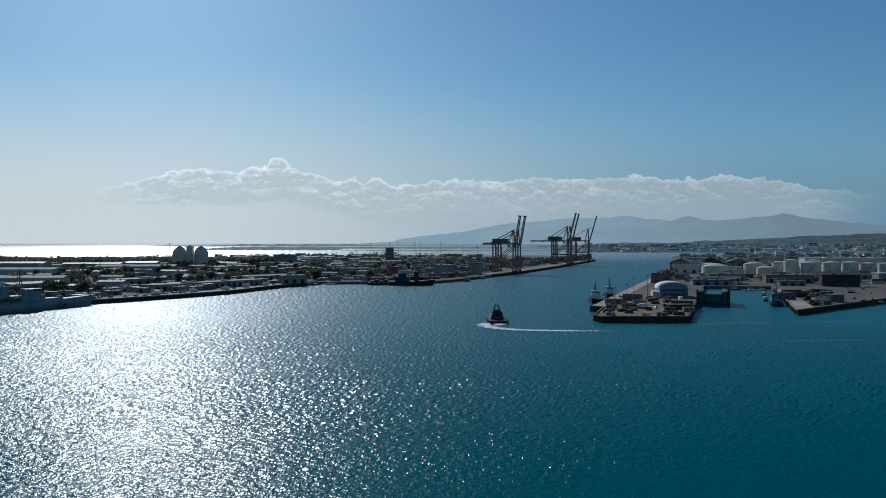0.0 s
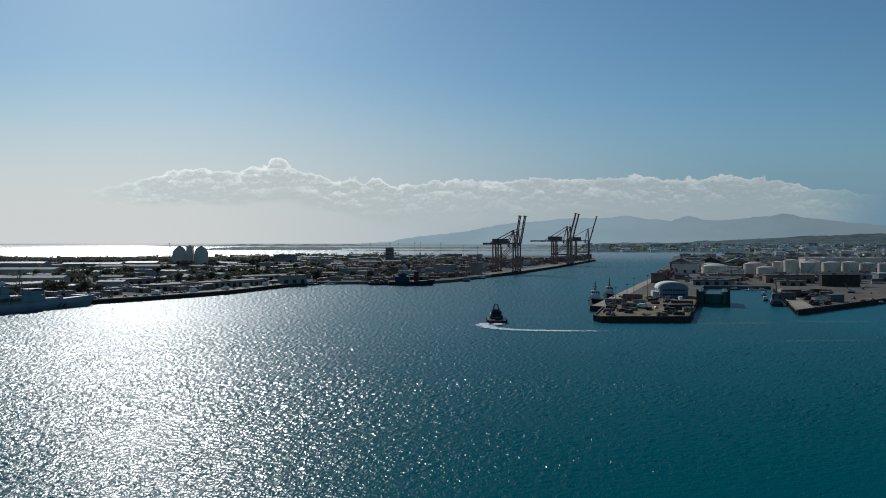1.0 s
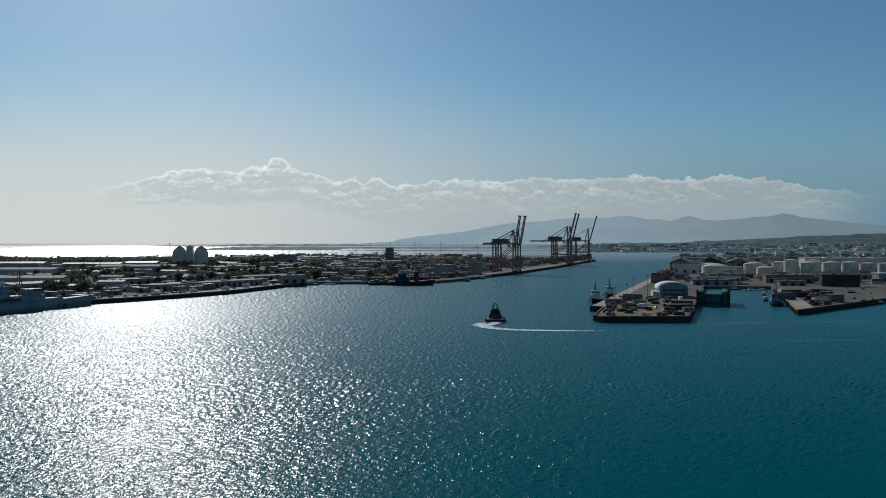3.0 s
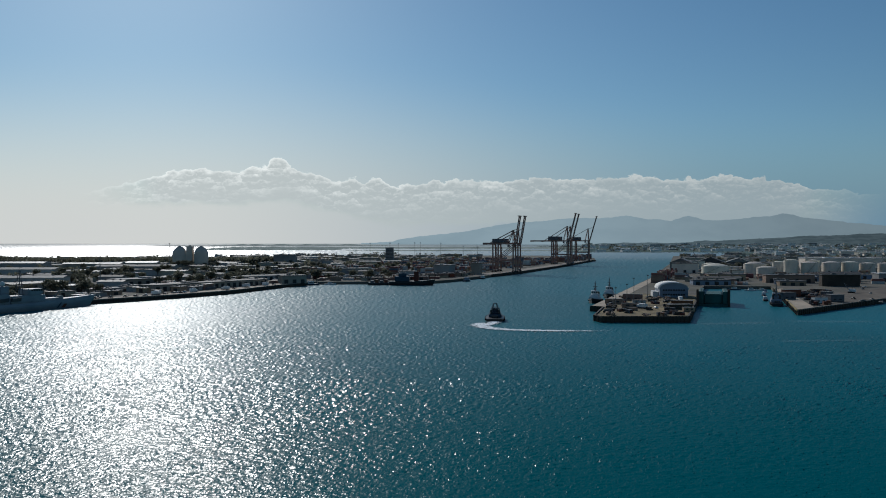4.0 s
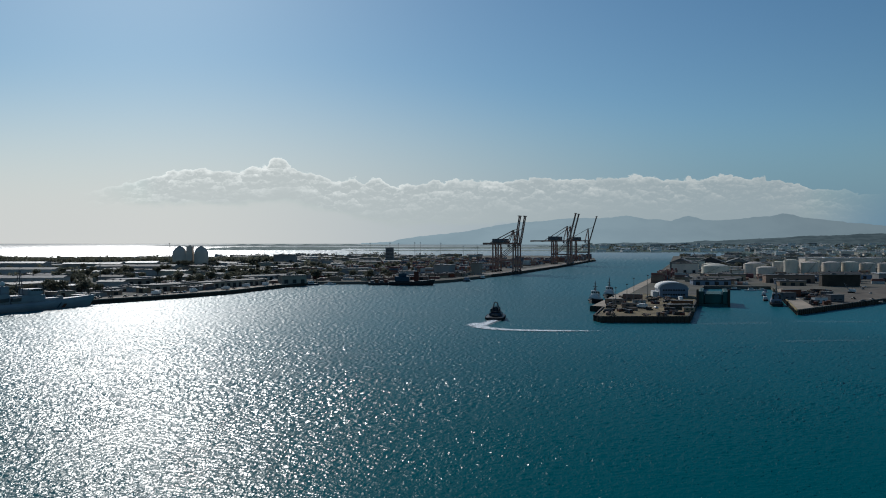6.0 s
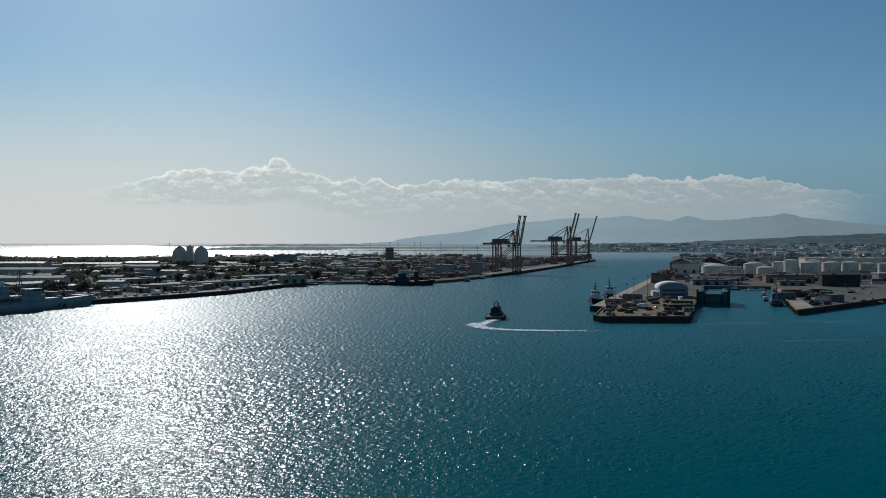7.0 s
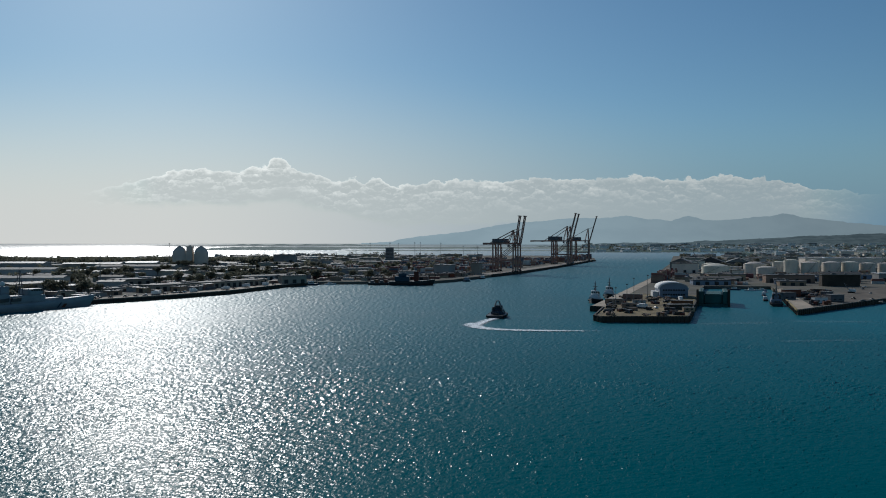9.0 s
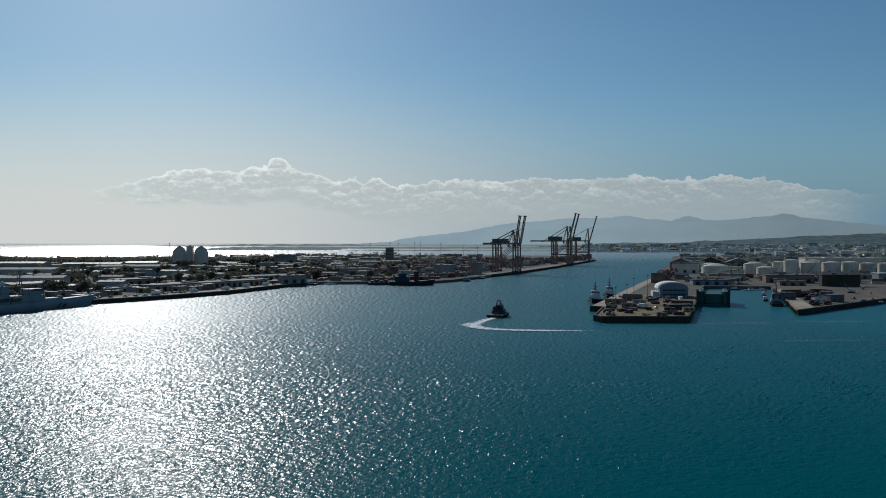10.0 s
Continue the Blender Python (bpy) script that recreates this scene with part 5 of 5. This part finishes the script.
# stores and gear along the terminal's near shore
SHORE = [(-132, 912), (-82, 908), (-17, 918), (6, 958), (36, 1040), (56, 1100)]
n = 0
for _ in range(500):
    k = rng.random() * 4.999
    j, f = int(k), k - int(k)
    x = SHORE[j][0] + (SHORE[j + 1][0] - SHORE[j][0]) * f - rng.uniform(4, 70) * (0.25 if j < 2 else 0.9)
    y = SHORE[j][1] + (SHORE[j + 1][1] - SHORE[j][1]) * f + rng.uniform(2, 60) * (1.0 if j < 2 else 0.35)
    if n >= 52 or not shore_ok(x, y, 5, SAND_ISLAND) or not free(x, y, 5.5):
        continue
    n += 1
    if rng.random() < 0.6:
        stack(x, y, rng.choice((-18, 72, 72)), rng.choice((1, 2, 3)), rng.choice((1, 1, 2)), "weathered containers along the terminal shore", "stores on the terminal shore", ("cont_brown", "cont_red", "cont_brown", "crane_house", "cont_white"))
    else:
        warehouse(x, y, rng.uniform(8, 17), rng.uniform(5, 9), rng.uniform(3, 5), rng.choice((-18, 72)), M[rng.choice(("wall_tan", "cont_brown", "rust"))], M[rng.choice(("roof_dark", "roof_pale"))],
                  "small weathered shed along the terminal shore", "stores on the terminal shore", flat=rng.random() < 0.5, doors=1, name="store_shed")

# ---- scattered sheds ----
PALE = ("low warehouse with a pale metal roof", "shed with a light grey metal roof", "white-roofed store among trees")
DARK = ("low warehouse with a dark roof", "brown shed with a dark sheet roof")
count = 0
for _ in range(1500):
    y = rng.uniform(690, 2700) if rng.random() < 0.75 else rng.uniform(690, 1300)
    x = rng.uniform(-0.56 * y, 120)
    w, d = rng.uniform(18, 62), rng.uniform(11, 26)
    if count >= 190 or not shore_ok(x, y, 34, SAND_ISLAND) or (x > -260 + (y - 1000) * 0.3 and y > 1090) or not free(x, y, max(w, d) * 0.5):
        continue
    pale = rng.random() < 0.5
    warehouse(x, y, w, d, rng.uniform(4, 8), rng.choice((8, 62, -18, 98)) + rng.uniform(-5, 5), M[rng.choice(("wall_grey", "wall_tan"))],
              M["roof_pale" if pale else "roof_dark"], rng.choice(PALE if pale else DARK), "sheds on the island", flat=rng.random() < 0.3)
    count += 1
count = 0
for _ in range(1200):
    y = rng.uniform(1000, 2600)
    x = rng.uniform(330, 0.58 * y)
    w, d = rng.uniform(18, 55), rng.uniform(12, 26)
    if count >= 110 or not shore_ok(x, y, 36, EAST_BANK) or not free(x, y, max(w, d) * 0.5):
        continue
    pale = rng.random() < 0.55
    warehouse(x, y, w, d, rng.uniform(5, 12), rng.choice((-20, 70, 10)) + rng.uniform(-5, 5), M[rng.choice(("wall_grey", "cream", "wall_tan"))],
              M["roof_pale" if pale else "roof_dark"], rng.choice(PALE if pale else DARK), "sheds on the east bank", flat=rng.random() < 0.5)
    count += 1
# town on the far shore
for _ in range(380):
    near = rng.random() < 0.3
    y = rng.uniform(2680, 3130) if near else rng.uniform(3130, 4280)
    x = rng.uniform(0.38 * y, 0.57 * y) if near or rng.random() < 0.45 else rng.uniform(0.17 * y, 0.4 * y)
    w, d, h = rng.uniform(10, 46), rng.uniform(10, 22), rng.choice((4, 5, 6, 8, 12))
    pale = rng.random() < 0.6
    warehouse(x, y, w, d, h + 5, rng.uniform(-20, 20), M[rng.choice(("white", "white", "cream", "wall_grey"))], M["white" if pale else "roof_dark"],
              rng.choice(("pale low town building across the channel", "white block in the far town", "grey far building among trees")), "far town", flat=rng.random() < 0.6,
              name="town_building", z=sea_level(y - 20) - 1)

for x, y, w, h, label in ((1105, 3170, 115, 15, "large white hall on the far channel shore"), (1180, 3900, 80, 12, "long white roofed hall in the far town"), (1420, 3180, 60, 20, "white block on the far shore"),
                          (1010, 3165, 40, 10, "white shed on the far channel shore"), (720, 3150, 70, 9, "low white sheds across the channel"), (1600, 3420, 80, 14, "white hall among far trees")):
    warehouse(x, y, w, 30, h, rng.uniform(-6, 6), M["white"], M["white"], label, "far town", flat=True, name="town_building", z=sea_level(y - 20) - 1, doors=6)

# ---- trees ----


def tree_template(seed, h, r, label):
    rr = random.Random(seed)
    th = empty("tree", label, "tree", None, "harbour trees")
    bm = B()
    lathe(bm, [(0.45, 0), (0.32, h * 0.25), (0.2, h * 0.6)], 8)
    limbs = []
    for i in range(5):
        a = 2 * math.pi * (i + rr.random() * 0.6) / 5
        tip = Vector((math.cos(a) * r * 0.6, math.sin(a) * r * 0.6, h * rr.uniform(0.55, 0.8)))
        beam(bm, (0, 0, h * 0.3), tip, 0.22)
        limbs.append(tip)
    part("trunk", bm, M["bark"], th)
    bm = B()
    limbs.append(Vector((0, 0, h * 0.8)))
    for i in range(420):
        c = rr.choice(limbs)
        v = Vector((rr.gauss(0, 1), rr.gauss(0, 1), rr.gauss(0, 0.8)))
        p = c + v.normalized() * r * 0.55 * rr.random() ** 0.5
        p.z = min(max(p.z, h * 0.3), h)
        s = rr.uniform(0.3, 0.62) * (r / 4)
        m = Matrix.Translation(p) @ Euler((rr.uniform(-1, 1), rr.uniform(-1, 1), rr.uniform(0, 6.3))).to_matrix().to_4x4()
        vs = [bm.verts.new(m @ Vector(q)) for q in ((-s, -s * 0.7, 0), (s * 0.9, -s * 0.6, s * 0.3), (s, s * 0.7, 0), (-s * 0.8, s * 0.8, s * 0.25))]
        bm.faces.new(vs)
    part("crown", bm, M["leaf"], th)
    return th


trees = [tree_template(1, 9, 4.6, "broad dark green tree among the sheds"), tree_template(2, 12, 5.2, "tall dark green tree with an uneven crown"),
         tree_template(3, 7, 3.8, "small dark green tree by a road")]


def plant(n, pick, poly, margin):
    global planted
    tries = 0
    while n > 0 and tries < 6000:
        tries += 1
        x, y = pick()
        if not shore_ok(x, y, margin, poly) or any((x - a) ** 2 + (y - b) ** 2 < (c * 0.8 + 3) ** 2 for a, b, c in TAKEN):
            continue
        m = pose(x, y, LAND_Z, 0, 0, rng.uniform(0, 360))
        if planted < 3:
            trees[planted].matrix_basis = m
        else:
            copy_thing(rng.choice(trees), m)
        planted += 1
        n -= 1


planted = 0


def cluster(cx, cy, sx, sy):
    return lambda: (rng.gauss(cx, sx), rng.gauss(cy, sy))


for n, cx, cy, sx, sy in ((28, -380, 900, 60, 50), (26, -210, 1000, 34, 40), (20, -330, 1080, 60, 50), (14, -300, 660, 16, 40), (24, -460, 1120, 90, 60),
                          (16, -120, 950, 40, 26), (12, -250, 830, 26, 26), (22, -230, 1250, 70, 60), (24, -100, 1300, 60, 80), (30, -470, 1440, 45, 14)):
    plant(n, cluster(cx, cy, sx, sy), SAND_ISLAND, 20)
plant(50, lambda: (rng.uniform(330, 800), rng.uniform(1150, 2400)), EAST_BANK, 20)


def woods(name, spots, label, seed, size=1.0, mat="leaf"):
    """Far woods as one mass of leaf clumps."""
    rr = random.Random(seed)
    verts, faces = [], []
    for x, y, z, h in spots:
        r = h * 0.55
        for i in range(26):
            p = Vector((x + rr.gauss(0, r * 0.6), y + rr.gauss(0, r * 0.6), z + h * (0.15 + 0.85 * rr.random() ** 0.7)))
            s = h * rr.uniform(0.1, 0.22) * size
            m = Matrix.Translation(p) @ Euler((rr.uniform(-1.4, 1.4), rr.uniform(-1.4, 1.4), rr.uniform(0, 6.3))).to_matrix().to_4x4()
            k = len(verts)
            verts += [tuple(m @ Vector(q)) for q in ((-s, -s * 0.7, 0), (s * 0.9, -s * 0.6, s * 0.3), (s, s * 0.7, 0), (-s * 0.8, s * 0.8, s * 0.25))]
            faces.append((k, k + 1, k + 2, k + 3))
    me = bpy.data.meshes.new(name)
    me.from_pydata(verts, [], faces)
    me.materials.append(M[mat])
    return tagged(new(name, me), label, "woods", kind="stuff")


spots = []
for i in range(860):
    x = rng.uniform(-1150, -330)
    y = 1560 + rng.uniform(-40, 60) + (x + 700) * 0.05
    spots.append((x, y, LAND_Z, rng.uniform(9, 14) + 4 * noise.noise((x * 0.01, 0, 0))))
for i in range(900):
    y = rng.uniform(900, 3000)
    x = rng.uniform(-0.56 * y, 60)
    if shore_ok(x, y, 30, SAND_ISLAND) and noise.noise((x * 0.008, y * 0.005, 4)) > -0.05 and not any((x - a) ** 2 + (y - b) ** 2 < (c * 0.8 + 4) ** 2 for a, b, c in TAKEN):
        spots.append((x, y, LAND_Z, rng.uniform(5, 10)))
woods("far_woods", spots, "dark wooded belt across the island", 4)
spots = []
for i in range(520):
    y = rng.uniform(3125, 4250)
    x = rng.uniform(0.17 * y, 0.58 * y)
    spots.append((x, y, sea_level(y) + 1, rng.uniform(5, 11)))
woods("far_woods", spots, "dark trees between the far town buildings", 9)
spots = []
for i in range(300):
    y = rng.uniform(1200, 2600)
    x = rng.uniform(400, 0.58 * y) if y > 1200 else 500
    if shore_ok(x, y, 20, EAST_BANK) and not any((x - a) ** 2 + (y - b) ** 2 < (c * 0.8 + 4) ** 2 for a, b, c in TAKEN):
        spots.append((x, y, LAND_Z, rng.uniform(5, 9)))
woods("far_woods", spots, "dark trees between the east bank sheds", 10)


# ---- keyed movement ----
TUG = [(0.0, 30.6, 468.0, -2.0), (2.5, 30.3, 475.0, 2.0), (5.0, 31.0, 484.0, 6.0), (7.5, 32.4, 494.0, 10.0), (10.0, 34.4, 504.5, 14.0)]


def tug_at(t):
    ts = [r[0] for r in TUG]
    return [float(np.interp(t, ts, [r[k] for r in TUG])) for k in (1, 2, 3)]


def motions():
    walk(harbour_tug, [(t, pose(x, y, 0, 0, 0, -h)) for t, x, y, h in TUG])
    walk(trail, [(0.0, pose(0, 0, 0)), (10.0, pose(-8, 1.0, 0))])
    walk(sea, [(0.0, pose(0, 0, 0)), (10.0, pose(-7, 3, 0))])
    for i, ob in enumerate(wash):
        leave = -0.6 + 1.8 * i
        rows = []
        for k in range(21):
            t = k * 0.5
            x, y, h = tug_at(min(t, max(0.0, leave)))
            gone = max(0.0, t - max(0.0, leave))
            a = radians(h)
            rows.append((t, pose(x - 15 * math.sin(a) - 1.25 * gone - (1.2 if i == 0 else 0), y - 15 * math.cos(a), 0, 0, 0, -h - 6 - 2.0 * min(gone, 5.0))))
        walk(ob, rows)


motions()
